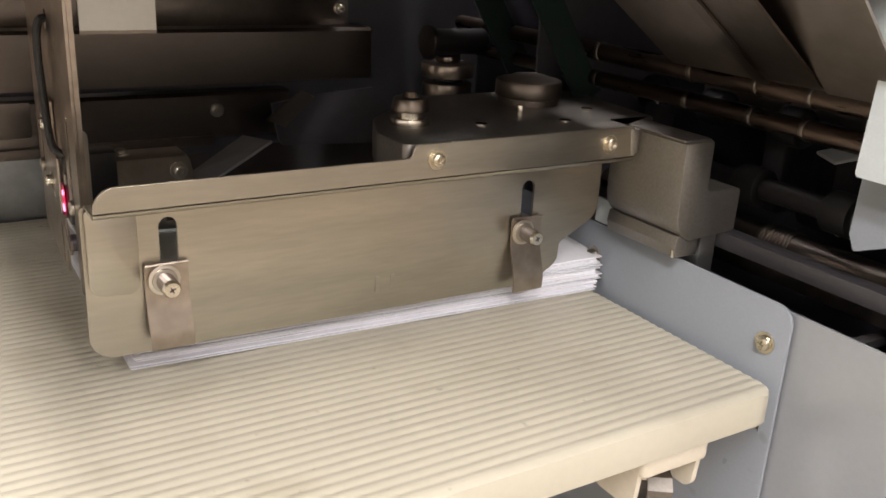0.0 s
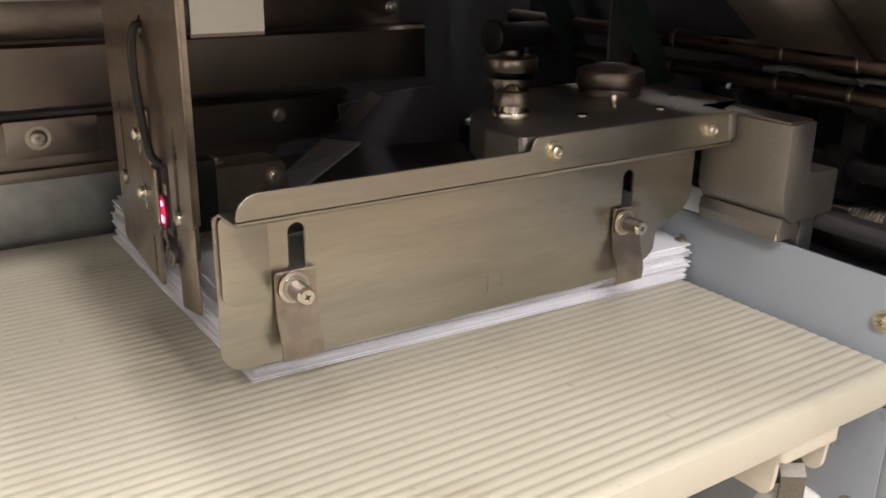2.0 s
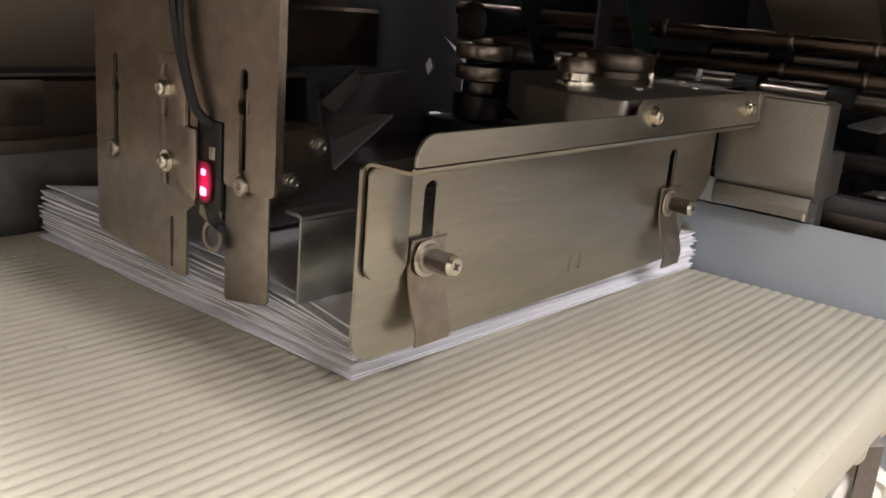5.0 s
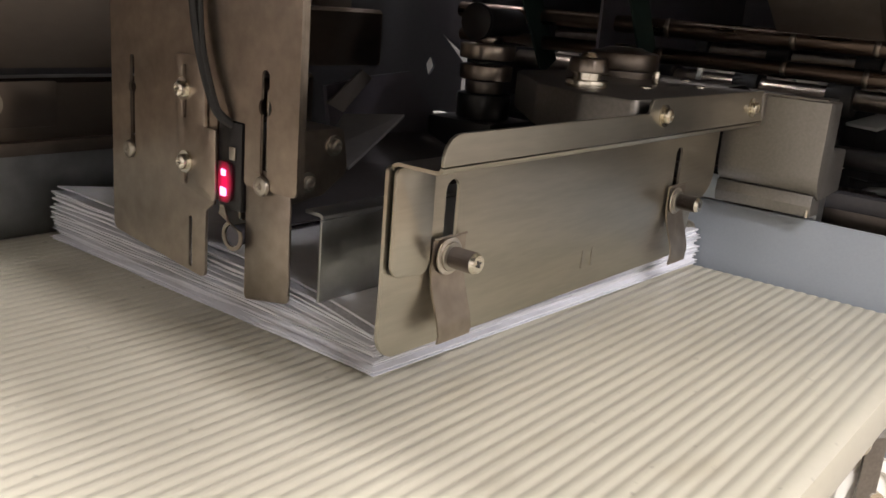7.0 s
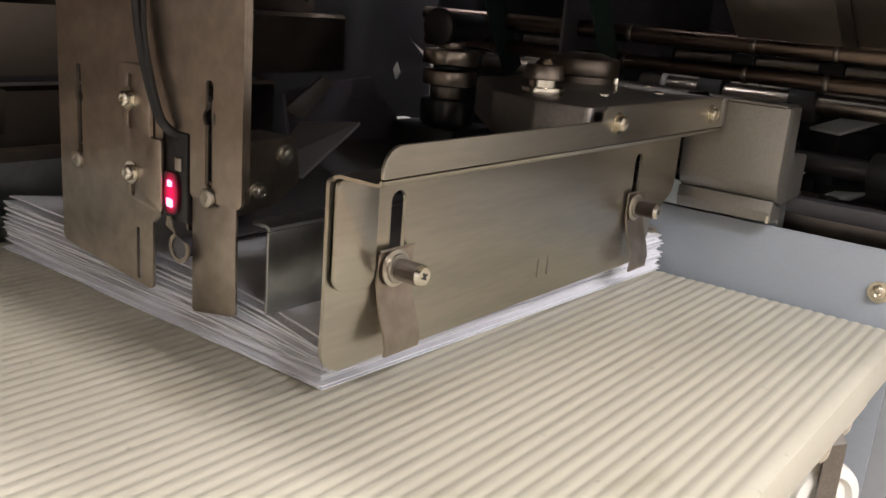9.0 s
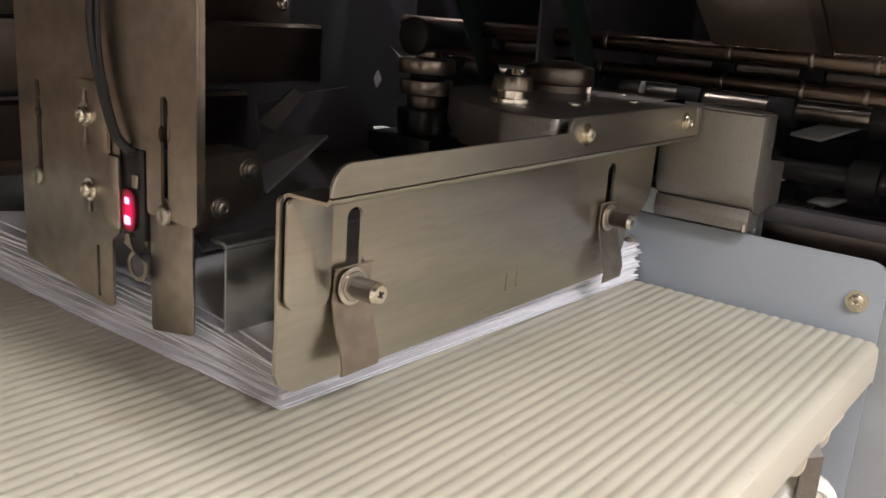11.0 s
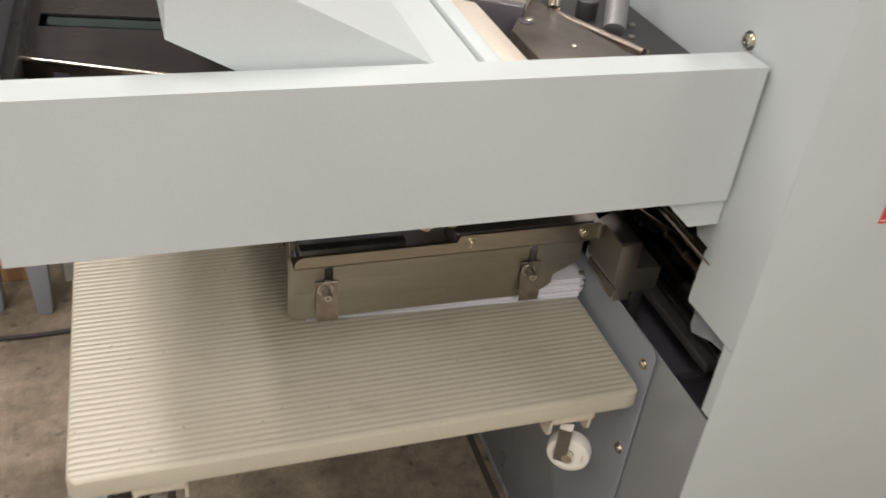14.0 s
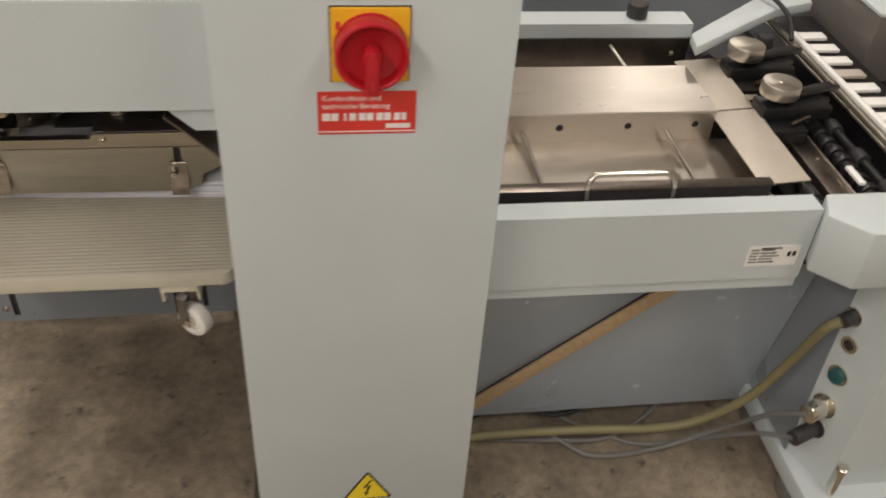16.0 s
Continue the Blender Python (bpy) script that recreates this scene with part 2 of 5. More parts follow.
def thing(name, label, category, group="", kind="", shift=(0, 0, 0)):
    ob = new(name)
    ob.empty_display_size = 0.02
    FRAMES[ob] = Matrix.Translation(shift)
    return tagged(ob, label, category, group, kind)


def part(name, bm, mat, parent, label="", smooth=True):
    bmesh.ops.recalc_face_normals(bm, faces=bm.faces)
    me = bpy.data.meshes.new(name)
    bm.to_mesh(me)
    bm.free()
    me.materials.append(mat)
    if smooth:
        me.polygons.foreach_set("use_smooth", [True] * len(me.polygons))
        me.set_sharp_from_angle(angle=radians(32))
    ob = new(name, me)
    ob.parent = parent
    if label:
        tagged(ob, label)
    return ob


def settle():
    """Put every thing's origin at its base, with its parts round it."""
    for root, m in FRAMES.items():
        pts = []
        for o in root.children_recursive:
            if o.type == "MESH":
                pts += [v.co for v in o.data.vertices]
        if not pts:
            continue
        lo = [min(p[i] for p in pts) for i in range(3)]
        hi = [max(p[i] for p in pts) for i in range(3)]
        base = Vector(((lo[0] + hi[0]) / 2, (lo[1] + hi[1]) / 2, lo[2]))
        root.matrix_basis = m @ Matrix.Translation(base)
        for o in root.children:
            o.location = -base


def setting(name, bm, mat, label, category):
    ob = part(name, bm, mat, None)
    return tagged(ob, label, category, kind="structure")


def box(x0, x1, y0, y1, z0, z1, bevel=0.0, bm=None, seg=2):
    own = bmesh.new()
    bmesh.ops.create_cube(own, size=1)
    for v in own.verts:
        v.co = ((x0 + x1) / 2 + v.co.x * (x1 - x0), (y0 + y1) / 2 + v.co.y * (y1 - y0), (z0 + z1) / 2 + v.co.z * (z1 - z0))
    if bevel > 0:
        bmesh.ops.bevel(own, geom=own.edges[:], offset=bevel, segments=seg, affect="EDGES", profile=0.5)
    return own if bm is None else merge(bm, own)


def merge(bm, other):
    me = bpy.data.meshes.new("tmp")
    other.to_mesh(me)
    other.free()
    bm.from_mesh(me)
    bpy.data.meshes.remove(me)
    return bm


def moved(bm, m):
    bmesh.ops.transform(bm, matrix=m, verts=bm.verts[:])
    return bm


def arc(cx, cy, r, a0, a1, n=6):
    return [(cx + r * math.cos(radians(a0 + (a1 - a0) * i / n)), cy + r * math.sin(radians(a0 + (a1 - a0) * i / n))) for i in range(n + 1)]


def rounded(corners, n=5):
    """A closed outline; each corner is (u, v, radius)."""
    out = []
    k = len(corners)
    for i, (u, v, r) in enumerate(corners):
        p = Vector((u, v))
        if r <= 0:
            out.append((u, v))
            continue
        a = (Vector(corners[i - 1][:2]) - p).normalized()
        b = (Vector(corners[(i + 1) % k][:2]) - p).normalized()
        half = a.angle(b) / 2
        d = r / math.tan(half)
        s, e = p + a * d, p + b * d
        c = p + (a + b).normalized() * (r / math.sin(half))
        va, vb = s - c, e - c
        for j in range(n + 1):
            w = (va * (1 - j / n) + vb * (j / n)).normalized() * r
            out.append(tuple(c + w))
    return out


def slab(outline, a0, a1, axis="y", holes=(), bm=None, bevel=0.0):
    """A flat outline with holes, pushed from a0 to a1 along an axis. axis y: outline is (x, z); x: (y, z); z: (x, y)."""
    own = bmesh.new()
    place = {"y": lambda u, v, a: (u, a, v), "x": lambda u, v, a: (a, u, v), "z": lambda u, v, a: (u, v, a)}[axis]
    edges = []
    for loop in (outline, *holes):
        vs = [own.verts.new(place(u, v, a0)) for u, v in loop]
        edges += [own.edges.new((vs[i], vs[(i + 1) % len(vs)])) for i in range(len(vs))]
    if holes:
        bmesh.ops.triangle_fill(own, use_beauty=True, use_dissolve=False, edges=edges)
    else:
        own.faces.new(own.verts[:])
    ret = bmesh.ops.extrude_face_region(own, geom=own.faces[:])
    shift = Vector(place(0, 0, a1)) - Vector(place(0, 0, a0))
    bmesh.ops.translate(own, vec=shift, verts=[g for g in ret["geom"] if isinstance(g, bmesh.types.BMVert)])
    bmesh.ops.recalc_face_normals(own, faces=own.faces)
    if bevel > 0:
        rim = [e for e in own.edges if len(e.link_faces) == 2 and e.calc_face_angle(0) > 0.6]
        bmesh.ops.bevel(own, geom=rim, offset=bevel, segments=2, affect="EDGES", profile=0.5)
    return own if bm is None else merge(bm, own)


def slot_hole(u, v0, v1, r):
    """An upright slot with round ends."""
    return arc(u, v1, r, 0, 180, 8) + arc(u, v0, r, 180, 360, 8)


def key_slot(u, v0, v1, r, vb, rb):
    """An upright slot with round ends and a wider waist at vb."""
    a = math.degrees(math.asin(r / rb))
    side_r = arc(u, vb, rb, -90 + a, 90 - a, 8)
    side_l = arc(u, vb, rb, 90 + a, 270 - a, 8)
    return side_r + arc(u, v1, r, 0, 180, 8) + side_l + arc(u, v0, r, 180, 360, 8)


def disc_hole(u, v, r, n=14):
    return arc(u, v, r, 0, 360 - 360 / n, n - 1)


def rod(p0, p1, r, seg=20, bm=None, r2=None, bevel=0.0):
    p0, p1 = Vector(p0), Vector(p1)
    own = bmesh.new()
    bmesh.ops.create_cone(own, cap_ends=True, segments=seg, radius1=r, radius2=r if r2 is None else r2, depth=(p1 - p0).length)
    if bevel > 0:
        rim = [e for e in own.edges if e.calc_face_angle(0) > 1.0]
        bmesh.ops.bevel(own, geom=rim, offset=bevel, segments=2, affect="EDGES", profile=0.5)
    q = (p1 - p0).to_track_quat("Z", "Y").to_matrix().to_4x4()
    moved(own, Matrix.Translation((p0 + p1) / 2) @ q)
    return own if bm is None else merge(bm, own)


def pipe(pts, r, seg=10, bm=None, smooth=6):
    """A round cable or bent bar along points."""
    if smooth:
        dense = []
        P = [Vector(p) for p in pts]
        for i in range(len(P) - 1):
            a, b, c, d = P[max(i - 1, 0)], P[i], P[i + 1], P[min(i + 2, len(P) - 1)]
            for j in range(smooth):
                t = j / smooth
                dense.append(0.5 * ((2 * b) + (c - a) * t + (2 * a - 5 * b + 4 * c - d) * t * t + (3 * b - a - 3 * c + d) * t ** 3))
        dense.append(P[-1])
    else:
        dense = [Vector(p) for p in pts]
    own = bmesh.new()
    rings = []
    side = None
    for i, p in enumerate(dense):
        d = (dense[min(i + 1, len(dense) - 1)] - dense[max(i - 1, 0)]).normalized()
        if side is None:
            side = d.orthogonal().normalized()
        side = (side - d * side.dot(d)).normalized()
        up = d.cross(side)
        rings.append([own.verts.new(p + (side * math.cos(2 * math.pi * k / seg) + up * math.sin(2 * math.pi * k / seg)) * r) for k in range(seg)])
    for a, b in zip(rings, rings[1:]):
        for k in range(seg):
            own.faces.new((a[k], a[(k + 1) % seg], b[(k + 1) % seg], b[k]))
    own.faces.new(rings[0][::-1])
    own.faces.new(rings[-1])
    return own if bm is None else merge(bm, own)


def strip(profile, a0, a1, thick, axis="x", bm=None):
    """Bent sheet metal: an open profile of points with a thickness, pushed along an axis. axis x: profile is (y, z); y: (x, z); z: (x, y)."""
    pts = [Vector(p) for p in profile]
    left, right = [], []
    for i, p in enumerate(pts):
        d1 = (pts[i] - pts[i - 1]).normalized() if i > 0 else None
        d2 = (pts[i + 1] - pts[i]).normalized() if i < len(pts) - 1 else None
        if d1 is None:
            n, k = Vector((-d2.y, d2.x)), 1.0
        elif d2 is None:
            n, k = Vector((-d1.y, d1.x)), 1.0
        else:
            n = (Vector((-d1.y, d1.x)) + Vector((-d2.y, d2.x))).normalized()
            k = 1.0 / max(0.35, n.dot(Vector((-d1.y, d1.x))))
        left.append(tuple(p))
        right.append(tuple(p + n * thick * k))
    return slab_quads(left, right, a0, a1, axis, bm)


def slab_quads(left, right, a0, a1, axis, bm):
    own = bmesh.new()
    place = {"y": lambda u, v, a: (u, a, v), "x": lambda u, v, a: (a, u, v), "z": lambda u, v, a: (u, v, a)}[axis]
    g = [[own.verts.new(place(*p, a)) for p in side] for a in (a0, a1) for side in (left, right)]
    l0, r0, l1, r1 = g
    for i in range(len(left) - 1):
        own.faces.new((l0[i], l0[i + 1], l1[i + 1], l1[i]))
        own.faces.new((r0[i], r1[i], r1[i + 1], r0[i + 1]))
        own.faces.new((l0[i], r0[i], r0[i + 1], l0[i + 1]))
        own.faces.new((l1[i], l1[i + 1], r1[i + 1], r1[i]))
    own.faces.new((l0[0], l1[0], r1[0], r0[0]))
    own.faces.new((l0[-1], r0[-1], r1[-1], l1[-1]))
    return own if bm is None else merge(bm, own)


def screw(parent, p, d, r=0.004, h=0.0035, mat=None, washer=True, name="screw", label=""):
    """A cross-head screw with its washer, standing out along d."""
    p, d = Vector(p), Vector(d).normalized()
    bm = bmesh.new()
    if washer:
        rod(p, p + d * 0.0009, r * 1.45, 20, bm)
    head = bmesh.new()
    n = 14
    rings = []
    for k, (rr, hh) in enumerate(((1, 0), (1, 0.45), (0.92, 0.75), (0.7, 0.95), (0.45, 1.0))):
        rings.append([head.verts.new((r * rr * math.cos(2 * math.pi * i / n), r * rr * math.sin(2 * math.pi * i / n), h * hh)) for i in range(n)])
    for a, b in zip(rings, rings[1:]):
        for i in range(n):
            head.faces.new((a[i], a[(i + 1) % n], b[(i + 1) % n], b[i]))
    centre = head.verts.new((0, 0, h * 0.45))
    for i in range(n):
        head.faces.new((rings[-1][i], rings[-1][(i + 1) % n], centre))
    moved(head, Matrix.Translation(p + d * (0.0009 if washer else 0)) @ d.to_track_quat("Z", "Y").to_matrix().to_4x4())
    merge(bm, head)
    for turn in (20, 110):
        cross = box(-r * 0.62, r * 0.62, -r * 0.12, r * 0.12, h * 0.9, h * 1.03)
        moved(cross, Matrix.Translation(p + d * (0.0009 if washer else 0)) @ d.to_track_quat("Z", "Y").to_matrix().to_4x4() @ Matrix.Rotation(radians(turn), 4, "Z"))
        merge(bm, cross)
    return part(name, bm, mat or CHROME, parent, label)


def hexagon(p, r, h, bm=None, axis=(0, 0, 1)):
    own = bmesh.new()
    bmesh.ops.create_cone(own, cap_ends=True, segments=6, radius1=r, radius2=r, depth=h)
    rim = [e for e in own.edges if abs(e.verts[0].co.z - e.verts[1].co.z) < 1e-6]
    bmesh.ops.bevel(own, geom=rim, offset=min(h, r) * 0.14, segments=1, affect="EDGES")
    moved(own, Matrix.Translation(Vector(p) + Vector(axis) * h / 2) @ Vector(axis).to_track_quat("Z", "Y").to_matrix().to_4x4())
    return own if bm is None else merge(bm, own)

def folded(faces, thick=0.0016):
    bm = bmesh.new()
    seen = {}
    for f in faces:
        vs = []
        for p in f:
            if p not in seen:
                seen[p] = bm.verts.new(p)
            vs.append(seen[p])
        bm.faces.new(vs)
    bmesh.ops.recalc_face_normals(bm, faces=bm.faces)
    bmesh.ops.solidify(bm, geom=bm.faces[:], thickness=thick)
    return bm


# ---- the room ----
setting("floor", slab([(-3.5, -4.6), (3.6, -4.6), (3.6, 5.2), (-3.5, 5.2)], -0.05, 0.0, "z"), CONCRETE, "worn brown concrete floor with oil spots", "floor")
setting("wall_south", box(-3.6, 3.7, -4.7, -4.6, 0, 2.7), WALL_PAINT, "plain off-white painted wall", "wall")
setting("wall_north", box(-3.6, 3.7, 5.2, 5.3, 0, 2.7), WALL_PAINT, "plain off-white painted wall", "wall")
setting("wall_west", box(-3.6, -3.5, -4.6, 5.2, 0, 2.7), WALL_PAINT, "plain off-white painted wall", "wall")
setting("wall_east", box(3.6, 3.7, -4.6, 5.2, 0, 2.7), WALL_PAINT, "plain off-white painted wall", "wall")
setting("ceiling", box(-3.6, 3.7, -4.7, 5.3, 2.7, 2.8), WALL_PAINT, "plain off-white ceiling", "ceiling")
setting("floor_joint", box(0.4340, 0.4440, 0.05, 0.78, 0.0, 0.0018, 0.0006), JOINT, "dark filled joint strip in the concrete floor", "floor joint")
# Unseen fixtures added round the lamps above.
for lx, ly, watts in LAMPS:
    lamp = thing("ceiling_light", "unseen white ceiling light with a lit long diffuser", "ceiling light", "ceiling lights")
    part("housing", box(lx - 0.1, lx + 0.1, ly - 0.66, ly + 0.66, 2.62, 2.7, 0.006), PAINT, lamp, smooth=False)
    part("diffuser", box(lx - 0.085, lx + 0.085, ly - 0.64, ly + 0.64, 2.575, 2.62, 0.012), TUBE, lamp, "lit diffuser")

# ---- stacker: column ----
CX0, CX1, CY = 0.452, 0.718, 0.282
column = thing("machine_column", "light grey painted sheet-metal machine column on the floor", "machine housing")
part("front_cover", slab(rounded([(CX0, 0.002, 0.001), (CX1, 0.002, 0.001), (CX1, 0.842, 0.003), (CX0, 0.842, 0.003)], 2), CY, CY + 0.0015, "y", bevel=0.0006), PAINT, column)
part("top_flange", strip([(CY + 0.0002, 0.8415), (CY + 0.02, 0.8425), (0.42, 0.8425)], CX0 + 0.001, CX1 - 0.001, 0.0015, "x"), PAINT, column)
# side cover above the sheet opening
side = rounded([(CY + 0.0017, 0.5385, 0), (0.352, 0.5385, 0.002), (0.3500, 0.592, 0.001), (0.347, 0.595, 0.001), (0.365, 0.596, 0.002), (0.381, 0.623, 0.003), (0.41, 0.70, 0), (0.74, 0.70, 0), (0.74, 0.95, 0), (0.42, 0.95, 0), (0.42, 0.8405, 0), (CY + 0.0017, 0.8405, 0)])
part("side_cover", slab(side, CX0, CX0 + 0.0015, "x"), PAINT, column)
part("front_flange", slab([(CY + 0.0017, 0.466), (CY + 0.012, 0.466), (CY + 0.012, 0.5375), (CY + 0.0017, 0.5375)], CX0, CX0 + 0.0015, "x"), PAINT, column)
part("inner_tab", slab(rounded([(CY + 0.006, 0.517, 0), (0.327, 0.510, 0), (0.355, 0.498, 0.001), (0.359, 0.506, 0.001), (0.358, 0.545, 0.001), (CY + 0.006, 0.545, 0)]), CX0 + 0.0165, CX0 + 0.018, "x"), PAINT_BLUE, column)
low = rounded([(CY + 0.0017, 0.003, 0), (0.742, 0.003, 0), (0.742, 0.462, 0), (CY + 0.0017, 0.462, 0)])
part("side_panel", slab(low, CX0, CX0 + 0.0015, "x"), SHELF_METAL, column)
screwed = rounded([(0.3660, 0.025, 0.002), (0.735, 0.025, 0), (0.735, 0.4665, 0), (0.3660, 0.4655, 0.010)])
cover = part("screwed_panel", slab(screwed, CX0 - 0.004, CX0 - 0.0022, "x", bevel=0.0005), PAINT_BLUE, column, "blue-grey panel with rounded corner")
for sy, sz in ((0.3795, 0.442), (0.3795, 0.329), (0.3785, 0.12)):
    screw(cover, (CX0 - 0.004, sy, sz), (-1, 0, 0), 0.0042, 0.003, BRASS)
screw(cover, (CX0 - 0.004, 0.5175, 0.4445), (-1, 0, 0), 0.0040, 0.004, STEEL)
part("guide_tab", slab(rounded([(0.497, 0.4668, 0), (0.5205, 0.4668, 0), (0.5205, 0.4830, 0.002), (0.4970, 0.4815, 0.002)]), CX0 - 0.0038, CX0 - 0.0024, "x"), PAINT, cover, "white tab standing in for a bright gap above the panel edge")
part("right_side_panel", box(CX1 - 0.0015, CX1, CY + 0.0017, 0.742, 0.003, 0.84), PAINT, column, smooth=False)
# Black sheets added so the inside of the light grey column stays dark.
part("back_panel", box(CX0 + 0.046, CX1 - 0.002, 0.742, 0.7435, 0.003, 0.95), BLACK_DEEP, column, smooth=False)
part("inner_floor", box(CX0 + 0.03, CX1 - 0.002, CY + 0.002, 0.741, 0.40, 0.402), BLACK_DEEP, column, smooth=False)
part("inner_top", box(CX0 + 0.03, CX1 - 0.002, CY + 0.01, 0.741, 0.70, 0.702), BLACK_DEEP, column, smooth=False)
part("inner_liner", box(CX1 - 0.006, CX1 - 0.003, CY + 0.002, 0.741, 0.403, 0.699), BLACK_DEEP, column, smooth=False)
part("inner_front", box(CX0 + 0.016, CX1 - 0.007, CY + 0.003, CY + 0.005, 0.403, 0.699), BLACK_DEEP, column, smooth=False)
screw(column, (CX0, 0.372, 0.762), (-1, 0, 0), 0.005, 0.004, CHROME)

part("hanging_tab", slab([(0.3960, 0.6480), (0.4240, 0.6210), (0.4510, 0.6210), (0.4510, 0.6480)], 0.3445, 0.3460, "y"), PAINT, column)



def sticker(outline, mat, name, parent, depth=0.0006, lift=0.0, label=""):
    return part(name, slab(outline, CY - depth - lift, CY - 0.0001 - lift, "y"), mat, parent, label, smooth=False)


def rect(u0, u1, v0, v1):
    return [(u0, v0), (u1, v0), (u1, v1), (u0, v1)]


def writing(text, u, v, size, mat, parent, y, name="writing", bold=0.0, shear=0.0, width=None):
    cu = bpy.data.curves.new("writing", "FONT")
    cu.body, cu.size, cu.extrude, cu.offset, cu.shear = text, size, 0.00015, bold, shear
    tmp = bpy.data.objects.new("writing_tmp", cu)
    scene.collection.objects.link(tmp)
    dg = bpy.context.evaluated_depsgraph_get()
    me = bpy.data.meshes.new_from_object(tmp.evaluated_get(dg))
    bpy.data.objects.remove(tmp)
    xs = [q.co.x for q in me.vertices]
    k = width / (max(xs) - min(xs)) if width else 1.0
    me.transform(Matrix.Translation((u, y, v)) @ Matrix.Rotation(radians(90), 4, "X") @ Matrix.Diagonal((k, 1, 1, 1)))
    me.materials.clear()
    me.materials.append(mat)
    ob = new(name, me)
    ob.parent = parent
    return ob


def bars(spans, v0, v1, mat, parent, y, name="print_bar"):
    for u0, u1 in spans:
        part(name, slab(rounded([(u0, v0, 0.0002), (u1, v0, 0.0002), (u1, v1, 0.0002), (u0, v1, 0.0002)], 2), y - 0.0003, y, "y"), mat, parent, smooth=False)


# maker's name as plain red shapes, type name as plain dark bars
bars([(0.480, 0.505), (0.509, 0.527), (0.530, 0.542), (0.545, 0.551), (0.554, 0.569), (0.572, 0.590), (0.593, 0.612)], 0.8075, 0.834, INK_RED, column, CY, "name_block")
writing("Stacker", 0.5275, 0.7825, 0.0158, INK, column, CY - 0.0003, "type_writing", 0.00038, 0.04, 0.0625)
bars([(0.594, 0.602), (0.6035, 0.6115), (0.6135, 0.618), (0.6195, 0.6275), (0.629, 0.637)], 0.7825, 0.7935, INK, column, CY, "type_block")

switch = thing("main_switch", "red rotary main switch on a yellow square plate", "switch")
sw = part("plate", slab(rounded([(0.5545, 0.7075, 0.002), (0.622, 0.7075, 0.002), (0.622, 0.776, 0.002), (0.5545, 0.776, 0.002)]), CY - 0.0035, CY - 0.0002, "y", bevel=0.0006), YELLOW, switch, "yellow plate")
part("plate_back", slab(rect(0.5535, 0.623, 0.7065, 0.777), CY - 0.0012, CY - 0.0001, "y"), BLACK, switch, smooth=False)
part("plate_mark", slab(rect(0.559, 0.5625, 0.757, 0.764), CY - 0.0042, CY - 0.0034, "y"), INK_RED, sw, smooth=False)
d_part = part("dial", rod((0.5885, CY - 0.0036, 0.7405), (0.5885, CY - 0.0060, 0.7405), 0.0318, 44, None, None, 0.0005), RED, switch, "round red dial")
# hollow dish with a raised rim
dish = bmesh.new()
prof_d = [(0.0305, 0.0061), (0.0318, 0.0235), (0.0308, 0.0255), (0.0288, 0.0255), (0.0272, 0.0237), (0.0258, 0.0145), (0.0230, 0.0127), (0.0001, 0.0121)]
loops_d = [[dish.verts.new((0.5885 + r_ * math.cos(2 * math.pi * k / 48), CY - d_, 0.7405 + r_ * math.sin(2 * math.pi * k / 48))) for k in range(48)] for r_, d_ in prof_d]
for la, lb in zip(loops_d, loops_d[1:]):
    for k in range(48):
        dish.faces.new((la[k], la[(k + 1) % 48], lb[(k + 1) % 48], lb[k]))
part("dial_dish", dish, RED, d_part)
part("dial_boss", rod((0.5885, CY - 0.0122, 0.7405), (0.5885, CY - 0.0270, 0.7405), 0.0088, 28, None, 0.0078, 0.0012), RED, d_part)
grip = slab(rounded([(0.5825, 0.7100, 0.002), (0.5945, 0.7100, 0.002), (0.5940, 0.7420, 0.003), (0.5905, 0.7500, 0.002), (0.5865, 0.7500, 0.002), (0.5830, 0.7420, 0.003)]), CY - 0.0330, CY - 0.0266, "y", bevel=0.0015)
g_part = part("grip", grip, RED, switch, "red grip")
bars([(0.5878, 0.5892)], 0.7150, 0.7230, RED_STICKER, g_part, CY - 0.0331, "mark")

badge = thing("service_sticker", "red sticker with white printed service lines", "sticker")
sticker(rect(0.5415, 0.6305, 0.6525, 0.6965), RED_STICKER, "backing", badge)
writing("Kundendienst und", 0.5455, 0.6872, 0.0075, INK_WHITE, badge, CY - 0.0007, width=0.052)
writing("technische Beratung", 0.5455, 0.6792, 0.0075, INK_WHITE, badge, CY - 0.0007, width=0.061)
bars([(0.5455, 0.5525), (0.5535, 0.5600), (0.5650, 0.5672), (0.5700, 0.5760), (0.5785, 0.5845), (0.5855, 0.5915), (0.5945, 0.6005), (0.6015, 0.6075), (0.6105, 0.6165), (0.6175, 0.6215)], 0.6668, 0.6745, INK_WHITE, badge, CY - 0.0007, "number_bar")
bars([(0.603, 0.6255)], 0.6585, 0.6632, INK_WHITE, badge, CY - 0.0007, "name_bar")
bars([(0.5425, 0.6295)], 0.6548, 0.6558, INK_WHITE, badge, CY - 0.0007, "line")

sign = thing("warning_sign", "yellow triangular electric-shock warning sticker", "warning sign")
sticker(rounded([(0.5565, 0.0935, 0.003), (0.6225, 0.0935, 0.003), (0.5895, 0.1515, 0.003)]), INK, "border", sign)
sticker(rounded([(0.5612, 0.0962, 0.0015), (0.6178, 0.0962, 0.0015), (0.5895, 0.1458, 0.0015)]), SIGN_YELLOW, "field", sign, 0.0006, 0.0004)
